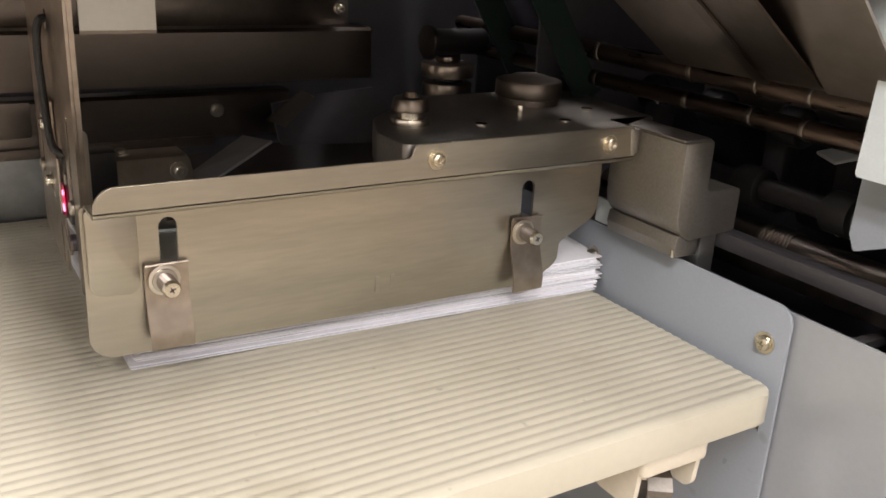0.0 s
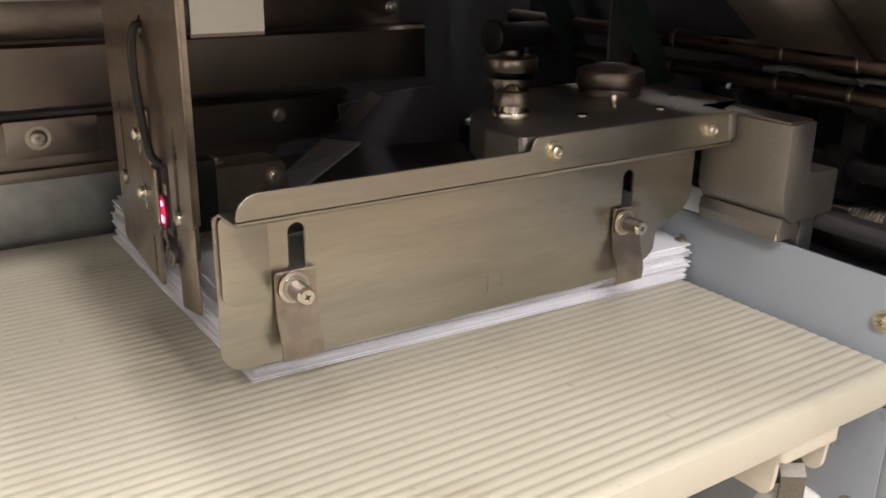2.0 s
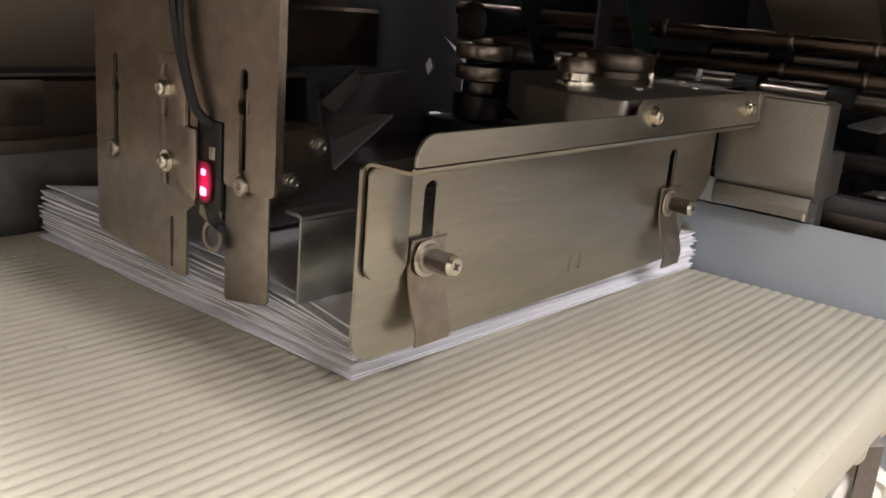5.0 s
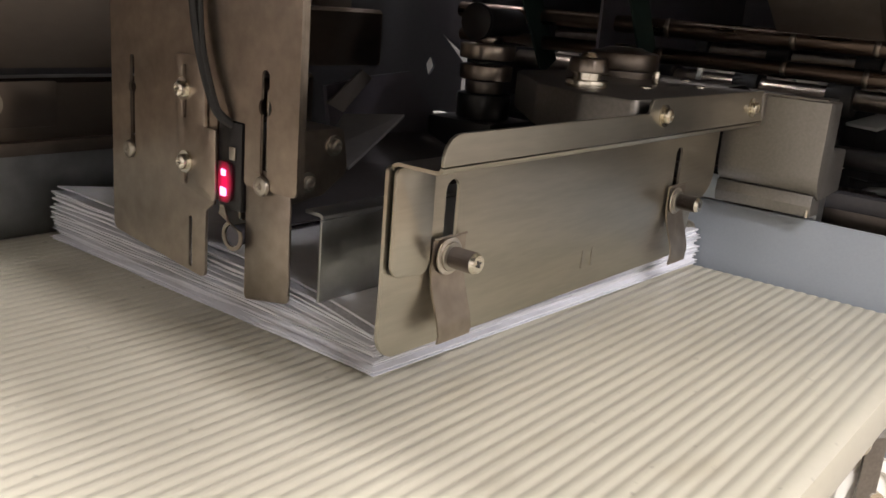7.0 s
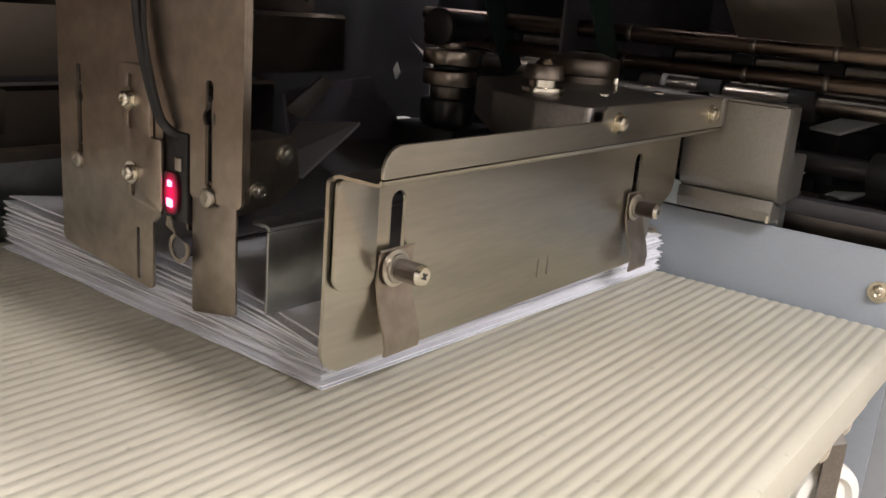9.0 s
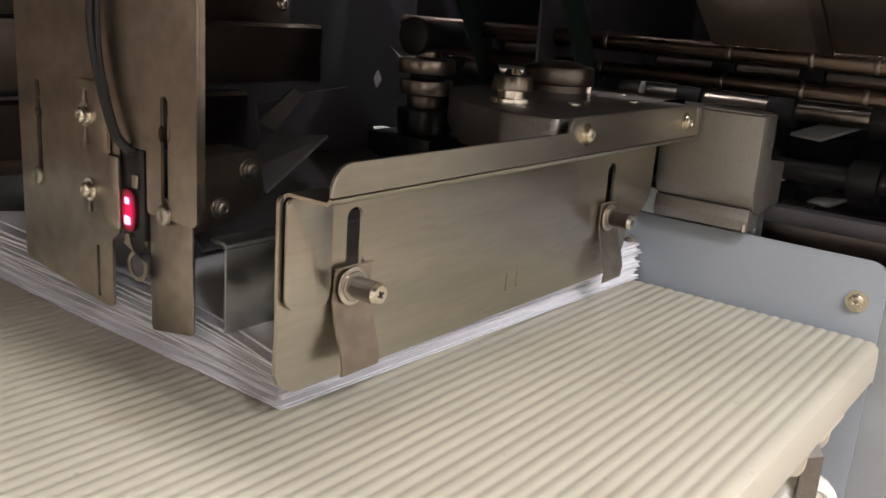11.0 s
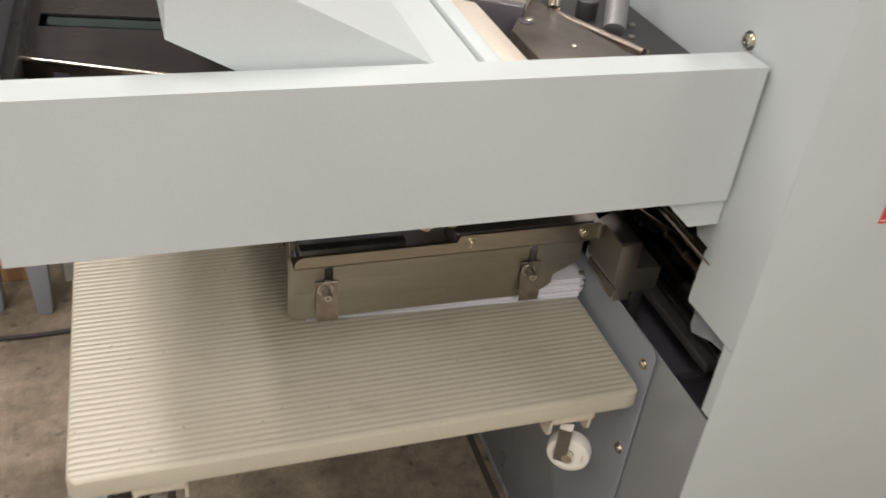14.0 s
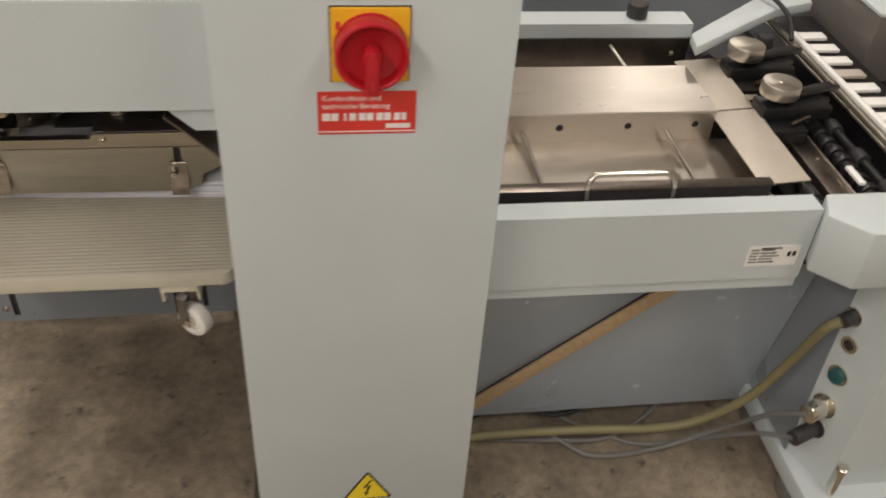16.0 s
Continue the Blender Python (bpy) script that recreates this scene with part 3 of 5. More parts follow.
sticker([(0.5925, 0.1335), (0.5835, 0.1185), (0.5895, 0.1190), (0.5865, 0.1080), (0.5845, 0.1085), (0.5875, 0.1020), (0.5910, 0.1075), (0.5888, 0.1078), (0.5945, 0.1225), (0.5885, 0.1215), (0.5958, 0.1335)], INK, "bolt_mark", sign, 0.0004, 0.0011)

# ---- stacker: front beam and upper tray ----
beam = thing("front_beam", "light grey painted folded sheet-metal front beam", "machine beam", shift=(0.001, 0.002, 0.0055))
part("face", strip([(0.352, 0.6425), (0.339, 0.6425), (0.339, 0.7485), (0.364, 0.7485), (0.364, 0.732)][::-1], -0.060, 0.4475, -0.0015, "x"), PAINT, beam)
part("end_cap", slab(rounded([(0.3415, 0.645, 0.001), (0.362, 0.645, 0.001), (0.362, 0.7462, 0.001), (0.3415, 0.7462, 0.001)]), -0.0625, -0.0605, "x"), PAINT, beam)
for sz in (0.658, 0.738):
    screw(beam, (-0.0625, 0.350, sz), (-1, 0, 0), 0.004, 0.004, CHROME)
part("gap_seal", box(0.4478, 0.4508, 0.342, 0.362, 0.645, 0.748), RUBBER, beam, "dark rubber seal", smooth=False)

rail = thing("left_tray_rail", "light grey sheet-metal side rail of the upper tray", "machine rail", shift=(0, 0, 0.0055))
part("outer_face", strip([(-0.062, 0.655), (-0.062, 0.7485), (-0.086, 0.7485), (-0.086, 0.728)], 0.3645, 0.80, -0.0015, "y"), PAINT, rail)
part("inner_liner", box(-0.0605, -0.0585, 0.366, 0.80, 0.66, 0.744), GREY_WALL, rail, smooth=False)
part("dark_channel", box(-0.0580, -0.0500, 0.372, 0.80, 0.672, 0.712, 0.001), BED_BLACK, rail)
for ry in (0.42, 0.62):
    screw(rail, (-0.0585, ry, 0.725), (1, 0, 0), 0.003, 0.003, CHROME)

bed = thing("upper_conveyor_bed", "black conveyor bed with green belt and steel edge", "conveyor", shift=(0, 0, 0.0055))
part("lower_plate", box(-0.058, 0.445, 0.37, 0.778, 0.6605, 0.6635, 0.0006), STEEL_DARK, bed)
top = rounded([(-0.0580, 0.523, 0.001), (0.10, 0.4605, 0.001), (0.246, 0.405, 0.001), (0.246, 0.778, 0.001), (-0.0580, 0.778, 0.001)], 2)
cutout = [rounded([(-0.042, 0.578, 0.002), (0.085, 0.556, 0.002), (0.085, 0.583, 0.002), (-0.042, 0.606, 0.002)], 3)]
part("top_plate", slab(top, 0.6975, 0.6995, "z", cutout), BED_BLACK, bed)
part("slot_floor", box(-0.05, 0.09, 0.545, 0.615, 0.6855, 0.6870), BLACK_DEEP, bed, smooth=False)
part("belt", slab([(-0.036, 0.583), (0.085, 0.560), (0.085, 0.577), (-0.036, 0.600)], 0.6965, 0.6985, "z"), GREEN, bed, "dark green belt", smooth=False)
edge_dir = Vector((0.158, -0.0625, 0))
for q0, q1, z0, z1, mt, nm in ((0.0, 1.9, 0.672, 0.6972, STEEL_BOX, "front_face"),):
    a0, a1 = Vector((-0.058, 0.5215, 0)) + edge_dir * q0, Vector((-0.058, 0.5215, 0)) + edge_dir * q1
    part(nm, slab([(a0.x, a0.y - 0.0022), (a1.x, a1.y - 0.0022), (a1.x, a1.y), (a0.x, a0.y)], z0, z1, "z"), mt, bed, smooth=False)
part("bright_edge", rod((-0.058, 0.5187, 0.6995), (0.2422, 0.4015, 0.6995), 0.0019, 14), CHROME, bed, "bright rolled steel edge")
for hx in (-0.03, -0.005):
    part("face_window", slab([(hx, 0.5082 - (hx + 0.03) * 0.395), (hx + 0.011, 0.5082 - (hx + 0.041) * 0.395), (hx + 0.011, 0.5094 - (hx + 0.041) * 0.395), (hx, 0.5094 - (hx + 0.03) * 0.395)], 0.681, 0.692, "z"), BLACK_DEEP, bed, smooth=False)
part("front_roller", rod((-0.055, 0.392, 0.655), (0.25, 0.392, 0.655), 0.011, 24), RUBBER, bed)
part("front_axle", rod((-0.058, 0.392, 0.655), (0.44, 0.392, 0.655), 0.004, 14), COPPERY, bed)

chute = thing("delivery_chute", "light grey folded sheet-metal delivery chute", "chute", shift=(0, 0, 0.0055))


CP, CQ, CR, CS, CT = (0.0465, 0.3755, 0.7685), (0.091, 0.3735, 0.7455), (0.2155, 0.3735, 0.7455), (0.1035, 0.3800, 0.7990), (0.0495, 0.3795, 0.8030)
part("front_flap", folded([(CP, CQ, CR, CS, CT)]), PAINT, chute, smooth=False)
part("top_sheet", folded([(CS, CR, (0.2155, 0.62, 0.7455), (0.1035, 0.62, 0.7990)), (CR, (0.247, 0.3755, 0.7440), (0.247, 0.62, 0.7440), (0.2155, 0.62, 0.7455)), (CT, CS, (0.1035, 0.62, 0.7990), (0.0495, 0.62, 0.8030))]), PAINT, chute, smooth=False)
part("side_flange", folded([(CP, CT, (0.0495, 0.62, 0.8030), (0.0420, 0.62, 0.770))]), PAINT, chute, smooth=False)
part("side_rail", box(0.2495, 0.262, 0.366, 0.80, 0.70, 0.7475, 0.0015), PAINT, chute)
part("beige_rail", box(0.263, 0.288, 0.366, 0.80, 0.70, 0.7405, 0.002), BEIGE, chute, "beige rail")
head = thing("feed_drive", "dark brown steel feed drive plate with clear tube and screws", "drive unit", shift=(0, 0, 0.0055))
part("main_plate", slab([(0.3020, 0.458), (0.345, 0.530), (0.386, 0.372), (0.302, 0.372)], 0.712, 0.735, "z", bevel=0.0012), DRIVE_PLATE, head)
part("black_plate", slab([(0.347, 0.532), (0.440, 0.585), (0.440, 0.372), (0.388, 0.372)], 0.706, 0.7265, "z", bevel=0.001), BLACK, head)
part("steel_strip", slab([(0.3465, 0.529), (0.354, 0.532), (0.397, 0.373), (0.3885, 0.373)], 0.7268, 0.7285, "z"), STEEL_BOX, head, smooth=False)
turned = Matrix.Translation((0.318, 0.525, 0.735)) @ Matrix.Rotation(radians(-31), 4, "Z")
part("end_block", moved(box(-0.024, 0.024, -0.036, -0.024, -0.028, 0.008, 0.001), turned), BLACK_DEEP, head)
part("steel_block", moved(box(-0.024, 0.024, -0.0235, 0.075, -0.028, 0.014, 0.002), turned), BEIGE, head, "beige steel block")
hole = rod((0.3200, 0.4720, 0.7351), (0.3200, 0.4720, 0.7358), 0.0062, 22)
part("screw_hole", hole, BLACK_DEEP, head)
screw(head, (0.3215, 0.4725, 0.7359), (0, 0, 1), 0.0040, 0.002, STEEL, washer=False)
screw(head, (0.337, 0.420, 0.7351), (0, 0, 1), 0.0028, 0.002, CHROME, washer=False)
screw(head, (0.380, 0.410, 0.7286), (0, 0, 1), 0.0026, 0.002, CHROME, washer=False)
part("clear_tube", pipe([(0.355, 0.500, 0.735), (0.362, 0.515, 0.750), (0.374, 0.535, 0.765), (0.392, 0.555, 0.775)], 0.0052, 12), CHROME, head, "shiny tube")
part("grey_tube", rod((0.3915, 0.461, 0.7310), (0.4130, 0.505, 0.7700), 0.0092, 24, None, None, 0.0008), LEVER_GREY, head, "grey round tube")
part("guide_shaft", rod((0.352, 0.500, 0.7320), (0.392, 0.412, 0.7320), 0.0036, 16), STEEL_DARK, head)
part("cap", rod((0.385, 0.500, 0.7266), (0.385, 0.500, 0.742), 0.009, 20, None, None, 0.001), BLACK, head)
for hx_, hy_ in ((0.405, 0.455), (0.402, 0.425), (0.418, 0.480)):
    screw(head, (hx_, hy_, 0.7266), (0, 0, 1), 0.0028, 0.002, STEEL, washer=False)

# ---- stacker: frame below ----
base = thing("base_rail", "light blue-grey steel base rail on the floor", "machine base")
part("rail", box(-0.108, -0.062, 0.395, 0.80, 0.012, 0.085, 0.002), PAINT_BLUE, base)
foot = slab(rounded([(-0.112, 0.35, 0.006), (-0.058, 0.35, 0.006), (-0.058, 0.42, 0.002), (-0.112, 0.42, 0.002)]), 0.002, 0.011, "z", bevel=0.001)
part("foot_plate", foot, PAINT_BLUE, base)
screw(base, (-0.085, 0.372, 0.011), (0, 0, 1), 0.007, 0.005, STEEL)
back = thing("rear_base_panel", "light blue-grey rear frame panel with dark slots", "machine panel")
rear = rounded([(-0.0615, 0.022, 0.002), (0.4465, 0.022, 0.002), (0.4465, 0.392, 0), (-0.0615, 0.392, 0)])
slots = [rounded([(0.036, 0.034, 0.001), (0.046, 0.034, 0.001), (0.046, 0.30, 0.001), (0.036, 0.30, 0.001)], 2), rounded([(0.342, 0.036, 0.001), (0.350, 0.036, 0.001), (0.350, 0.30, 0.001), (0.342, 0.30, 0.001)], 2)]
part("panel", slab(rear, 0.735, 0.7366, "y", slots), PAINT_BLUE, back)
part("slot_lining", box(0.02, 0.37, 0.739, 0.742, 0.028, 0.32), BLACK, back, smooth=False)
part("guide_block", box(0.297, 0.320, 0.722, 0.7345, 0.028, 0.12, 0.002), BLACK, back)
part("cover_disc", rod((0.423, 0.7349, 0.072), (0.423, 0.7325, 0.072), 0.020, 28), STEEL_DARK, back)
screw(back, (0.026, 0.735, 0.05), (0, -1, 0), 0.004, 0.003)
for fx in (-0.03, 0.40):
    part("levelling_foot", rod((fx, 0.75, 0.0), (fx, 0.75, 0.022), 0.014, 18), STEEL, back)

# ---- lift table and paper ----
TZ = 0.4255
table = thing("lift_table", "cream ribbed plastic stacking table with casters", "table")


def ribbed_top(x0, x1, y0, y1, ztop, thick, pitch=0.0064, groove=0.00062):
    """A slab with rounded corners and rounded ribs along x."""
    bm = bmesh.new()
    r = 0.012
    ys = []
    y = y0 + 0.0065
    edge = [(y0, ztop - thick + 0.003), (y0, ztop - 0.004), (y0 + 0.0012, ztop - 0.0012), (y0 + 0.004, ztop)]
    prof = list(edge)
    while y < y1 - 0.008:
        for k in range(8):
            a = k / 8
            dip = groove * (0.5 - 0.5 * math.cos(2 * math.pi * a)) ** 1.6
            prof.append((y + a * pitch, ztop - dip))
        y += pitch
    prof += [(y1 - 0.004, ztop), (y1 - 0.0012, ztop - 0.0012), (y1, ztop - 0.004), (y1, ztop - thick + 0.003)]

    def inset(yy):
        d = min(yy - y0, y1 - yy)
        return 0.0 if d >= r else r - math.sqrt(max(0.0, r * r - (r - d) ** 2))

    rows = []
    for yy, zz in prof:
        i = inset(yy)
        rows.append([bm.verts.new(p) for p in ((x0 + i, yy, ztop - thick + 0.003), (x0 + i, yy, zz - 0.004), (x0 + i + 0.0012, yy, zz - 0.0012), (x0 + i + 0.006, yy, zz), (x1 - i - 0.006, yy, zz), (x1 - i - 0.0012, yy, zz - 0.0012), (x1 - i, yy, zz - 0.004), (x1 - i, yy, ztop - thick + 0.003))])
    for a, b in zip(rows, rows[1:]):
        for k in range(len(a) - 1):
            bm.faces.new((a[k], a[k + 1], b[k + 1], b[k]))
    bm.faces.new(rows[0])
    bm.faces.new(rows[-1][::-1])
    bmesh.ops.remove_doubles(bm, verts=bm.verts[:], dist=1e-6)
    return bm


part("tabletop", ribbed_top(-0.056, 0.4415, 0.3605, 0.784, TZ, 0.021), CREAM, table)
part("underside", box(-0.050, 0.4355, 0.366, 0.778, TZ - 0.021, TZ - 0.0165, 0.002), CREAM_PART, table)
part("front_rib", box(0.0, 0.385, 0.372, 0.380, TZ - 0.029, TZ - 0.0195, 0.001), CREAM_PART, table)


def caster(cx, cy, swivel, drop=0.0):
    c = part("caster_mount", slab(rounded([(cx - 0.022, cy - 0.02, 0.004), (cx + 0.022, cy - 0.02, 0.004), (cx + 0.022, cy + 0.02, 0.004), (cx - 0.022, cy + 0.02, 0.004)]), TZ - 0.031, TZ - 0.0205, "z", bevel=0.001), CREAM_PART, table, "cream caster mount")
    for s in (-1, 1):
        ears = slab(rounded([(cy - 0.014, TZ - 0.052, 0.006), (cy + 0.014, TZ - 0.052, 0.006), (cy + 0.016, TZ - 0.030, 0), (cy - 0.016, TZ - 0.030, 0)]), cx + s * 0.020 - 0.0015, cx + s * 0.020 + 0.0015, "x")
        part("side_ear", ears, CREAM_PART, c)
    m = Matrix.Translation((cx, cy, 0)) @ Matrix.Rotation(radians(swivel), 4, "Z")
    top = TZ - 0.034 - drop
    yoke = strip([(-0.0115, top - 0.045), (-0.0115, top - 0.004), (-0.007, top), (0.007, top), (0.0115, top - 0.004), (0.0115, top - 0.045)], -0.0060, 0.0065, 0.0014, "y")
    part("fork", moved(yoke, m @ Matrix.Translation((0, 0.006, 0))), CAST_DARK, c, "dark zinc fork")
    part("swivel_pin", moved(rod((0, 0, top - 0.001), (0, 0, top + 0.005 + drop), 0.0075, 18), m), CHROME, c)
    wheel = bmesh.new()
    n = 30
    prof = [(0.006, -0.0060), (0.0135, -0.0050), (0.0150, -0.0085), (0.0175, -0.0085), (0.0205, -0.007), (0.0215, -0.003), (0.0215, 0.003), (0.0205, 0.007), (0.0175, 0.0085), (0.0150, 0.0085), (0.0135, 0.0050), (0.006, 0.0060)]
    rings = [[wheel.verts.new((w, r * math.cos(2 * math.pi * i / n), r * math.sin(2 * math.pi * i / n))) for i in range(n)] for r, w in prof]
    for a, b in zip(rings, rings[1:] + rings[:1]):
        for i in range(n):
            wheel.faces.new((a[i], a[(i + 1) % n], b[(i + 1) % n], b[i]))
    part("wheel", moved(wheel, m @ Matrix.Translation((0, 0.013, top - 0.040))), WHITE_WHEEL, c, "white nylon wheel")
    part("axle", moved(rod((-0.0135, 0.013, top - 0.040), (0.0135, 0.013, top - 0.040), 0.0052, 14), m), CHROME, c)


for cx, cy, sw_, drop in ((0.379, 0.385, 235, 0.010), (0.012, 0.385, 150, 0.0), (0.378, 0.68, 30, 0.004), (0.012, 0.68, -30, 0.0)):
    caster(cx, cy, sw_, drop)

pile = thing("paper_pile", "pile of white paper signatures on the ribbed table", "paper pile")
random.seed(4)
SHEETS = 26
px0, px1, py0, py1 = 0.1610, 0.4445, 0.5215, 0.770
z = TZ + 0.0004
for i in range(SHEETS):
    t = 0.0006 + random.random() ** 2 * 0.0013
    f = i / (SHEETS - 1)
    dx = random.uniform(-0.0034, 0.0034) + (-0.001 if i < 3 else 0.0)
    wave, beat = random.uniform(0, 6.28), random.uniform(16, 34)
    dy = random.uniform(-0.0016, 0.0020) + (-0.002 if i < 3 else 0.0)
    nx, ny = 14, 14
    bm = bmesh.new()
    g = []
    for side_k in (0, 1):
        rows = []
        for a in range(nx + 1):
            col = []
            for b in range(ny + 1):
                u, v = a / nx, b / ny
                x = px0 + dx + (px1 - px0) * u + (random.uniform(-0.0006, 0.0006) if a in (0, nx) else 0)
                y = py0 + dy + (py1 - py0) * v - 0.0135 * u
                # the upper sheets sag towards the front edge and its corners
                sag = -0.16 * f * (z - TZ) * max(0.0, 1 - v * 4.5) ** 1.5 * (1.0 + 0.7 * max(0.0, 1 - u * 3))
                sag += 0.22 * f * (z - TZ) * max(0.0, 1 - u * 6) * min(1.0, v * 2)
                # loose edges ripple a little
                sag += t * 0.22 * math.sin(wave + beat * (u + v)) * (0.0 if i == 0 else 1.0)
                col.append(bm.verts.new((x, y, z + sag + (t * 0.62 if side_k else 0))))
            rows.append(col)
        g.append(rows)
    lo_, up_ = g
    for a in range(nx):
        for b in range(ny):
            bm.faces.new((lo_[a][b], lo_[a][b + 1], lo_[a + 1][b + 1], lo_[a + 1][b]))
            bm.faces.new((up_[a][b], up_[a + 1][b], up_[a + 1][b + 1], up_[a][b + 1]))
    for a in range(nx):
        bm.faces.new((lo_[a][0], lo_[a + 1][0], up_[a + 1][0], up_[a][0]))
        bm.faces.new((lo_[a][ny], up_[a][ny], up_[a + 1][ny], lo_[a + 1][ny]))
    for b in range(ny):
        bm.faces.new((lo_[0][b], up_[0][b], up_[0][b + 1], lo_[0][b + 1]))
        bm.faces.new((lo_[nx][b], lo_[nx][b + 1], up_[nx][b + 1], up_[nx][b]))
    part("sheet", bm, PAPER if i % 4 else PAPER_OLD, pile)
    z += t

# ---- side guide plate ----
guide = thing("side_guide", "brushed steel paper side guide with slotted plate and spring clips", "paper guide", shift=(-0.0012, -0.0042, 0.0010))
GX0, GX1, GY = 0.141, 0.4305, 0.503
outline = rounded([(GX0 - 0.003, 0.516, 0.002), (GX0 - 0.003, 0.4428, 0.011), (0.386, 0.4405, 0.006), (0.4035, 0.452, 0.008), (0.4035, 0.464, 0.004), (0.4305, 0.478, 0.012), (0.4305, 0.516, 0)])
plate = slab(outline, GY, GY + 0.0015, "y", [slot_hole(0.1752, 0.478, 0.5035, 0.0042), slot_hole(0.3775, 0.476, 0.5005, 0.0042)])
# the lower third is folded back a little
bmesh.ops.bisect_plane(plate, geom=plate.verts[:] + plate.edges[:] + plate.faces[:], plane_co=(0, 0, 0.4660), plane_no=(0, 0, 1))
bmesh.ops.bisect_plane(plate, geom=plate.verts[:] + plate.edges[:] + plate.faces[:], plane_co=(0, 0, 0.4645), plane_no=(0, 0, 1))
for v in plate.verts:
    if v.co.z < 0.4659:
        v.co.y += (0.4660 - v.co.z) * 0.045
part("plate", plate, STEEL_LONG, guide, smooth=False)
for wx in (0.2815, 0.2905):
    part("weld_mark", slab(rounded([(wx, 0.452, 0.001), (wx + 0.0025, 0.452, 0.001), (wx + 0.0025, 0.4615, 0.001), (wx, 0.4615, 0.001)], 2), GY - 0.0001, GY + 0.0008, "y"), STEEL, guide, smooth=False)
tongue = slab(rounded([(GX0 - 0.0015, 0.5155, 0.003), (GX0 - 0.0015, 0.4752, 0.006), (0.1612, 0.4738, 0.005), (0.1612, 0.5155, 0)]), GY - 0.0026, GY - 0.0011, "y", bevel=0.0004)
part("overlap_plate", tongue, STEEL_LONG, guide)
lip = bmesh.new()
LEAN = 0.055
bend = [(0.4822 + 0.0014 - 0.0014 * math.sin(radians(q)), 0.5189 - 0.0014 * math.cos(radians(q))) for q in range(0, 91, 30)]
strip([(GY + 0.001, 0.5150), (GY + 0.0002, 0.5166), (GY - 0.002, 0.5175)] + bend, GX0 - 0.001, 0.434, 0.0013, "x", lip)
lipface = rounded([(GX0 - 0.0010, 0.5192, 0.0005), (0.434, 0.5192, 0.0005), (0.434, 0.5365, 0.003), (0.2905, 0.5365, 0.004), (0.2885, 0.5300, 0.0025), (GX0 - 0.0010, 0.5300, 0.0095)])
face = slab(lipface, 0.4807, 0.4822, "y", bevel=0.0003)
for v in face.verts:
    v.co.y += max(0.0, v.co.z - 0.5187) * LEAN
part("lip_face", face, STEEL_LONG, guide, smooth=False)
part("lip", lip, STEEL_LONG, guide)
for sx, szz in ((0.3025, 0.5285), (0.4145, 0.5275)):
    screw(guide, (sx, 0.4807 + (szz - 0.5187) * LEAN, szz), (0, -1, LEAN), 0.0036, 0.0032, BRASS)


def clip(x0, x1, ztop, zbot, bolt_x, bolt_z):
    prof = [(GY - 0.0030, ztop + 0.0005), (GY - 0.0022, ztop), (GY - 0.0022, ztop - 0.012), (GY - 0.0032, ztop - 0.018), (GY - 0.0050, ztop - 0.024), (GY - 0.0074, ztop - 0.031), (GY - 0.0084, ztop - 0.036), (GY - 0.0078, zbot)]
    # Clip takes a darker steel, putting the shadow at its side into the colour.
    c = part("spring_clip", strip(prof, x0, x1, 0.0009, "x"), STEEL_BOX, guide, "bent leaf spring clip")
    part("washer", rod((bolt_x, GY - 0.0031, bolt_z), (bolt_x, GY - 0.0041, bolt_z), 0.0074, 24, None, None, 0.0003), STEEL_TRAY, c)
    part("spring_washer", rod((bolt_x, GY - 0.0042, bolt_z), (bolt_x, GY - 0.0056, bolt_z), 0.0058, 22, None, None, 0.0004), STEEL, c)
    th = bmesh.new()
    n, turns, r0, r1, length = 16, 11, 0.0033, 0.0043, 0.0112
    rings = []
    for k in range(turns * 2):
        rr = r1 if k % 2 else r0
        yy = GY - 0.0050 - length * k / (turns * 2)
        rings.append([th.verts.new((bolt_x + rr * math.cos(2 * math.pi * i / n), yy, bolt_z + rr * math.sin(2 * math.pi * i / n))) for i in range(n)])
    for a_, b_ in zip(rings, rings[1:]):
        for i in range(n):
            th.faces.new((a_[i], a_[(i + 1) % n], b_[(i + 1) % n], b_[i]))
    bt = part("bolt", th, STEEL_DARK, c, "threaded bolt", smooth=False)
    cap = rod((bolt_x, GY - 0.0158, bolt_z), (bolt_x, GY - 0.0175, bolt_z), 0.0042, 16, None, 0.0034)
    part("bolt_end", cap, CHROME, bt)
    for turn in (25, 115):
        x_ = box(-0.0015, 0.0015, -0.0003, 0.0003, -0.0005, 0.0003)
        moved(x_, Matrix.Translation((bolt_x, GY - 0.0175, bolt_z)) @ Matrix.Rotation(radians(90), 4, "X") @ Matrix.Rotation(radians(turn), 4, "Z"))
        part("cross_mark", x_, BLACK, bt, smooth=False)


clip(0.1630, 0.1830, 0.4855, 0.4462, 0.1715, 0.4790)
clip(0.3665, 0.3870, 0.4830, 0.4405, 0.3735, 0.4755)

# ---- guide arm casting ----
arm = thing("guide_arm", "dark grey cast block with aluminium arm and nuts", "machine casting", shift=(-0.002, 0, 0.0012))
block = rounded([(0.2895, 0.4845, 0.004), (0.436, 0.4845, 0.001), (0.4372, 0.5005, 0.001), (0.470, 0.5005, 0.001), (0.480, 0.60, 0.02), (0.360, 0.60, 0.01), (0.3040, 0.549, 0.012), (0.2890, 0.515, 0.010)], 7)
part("block", slab(block, 0.5135, 0.5352, "z", bevel=0.0018), CAST_DARK, arm)
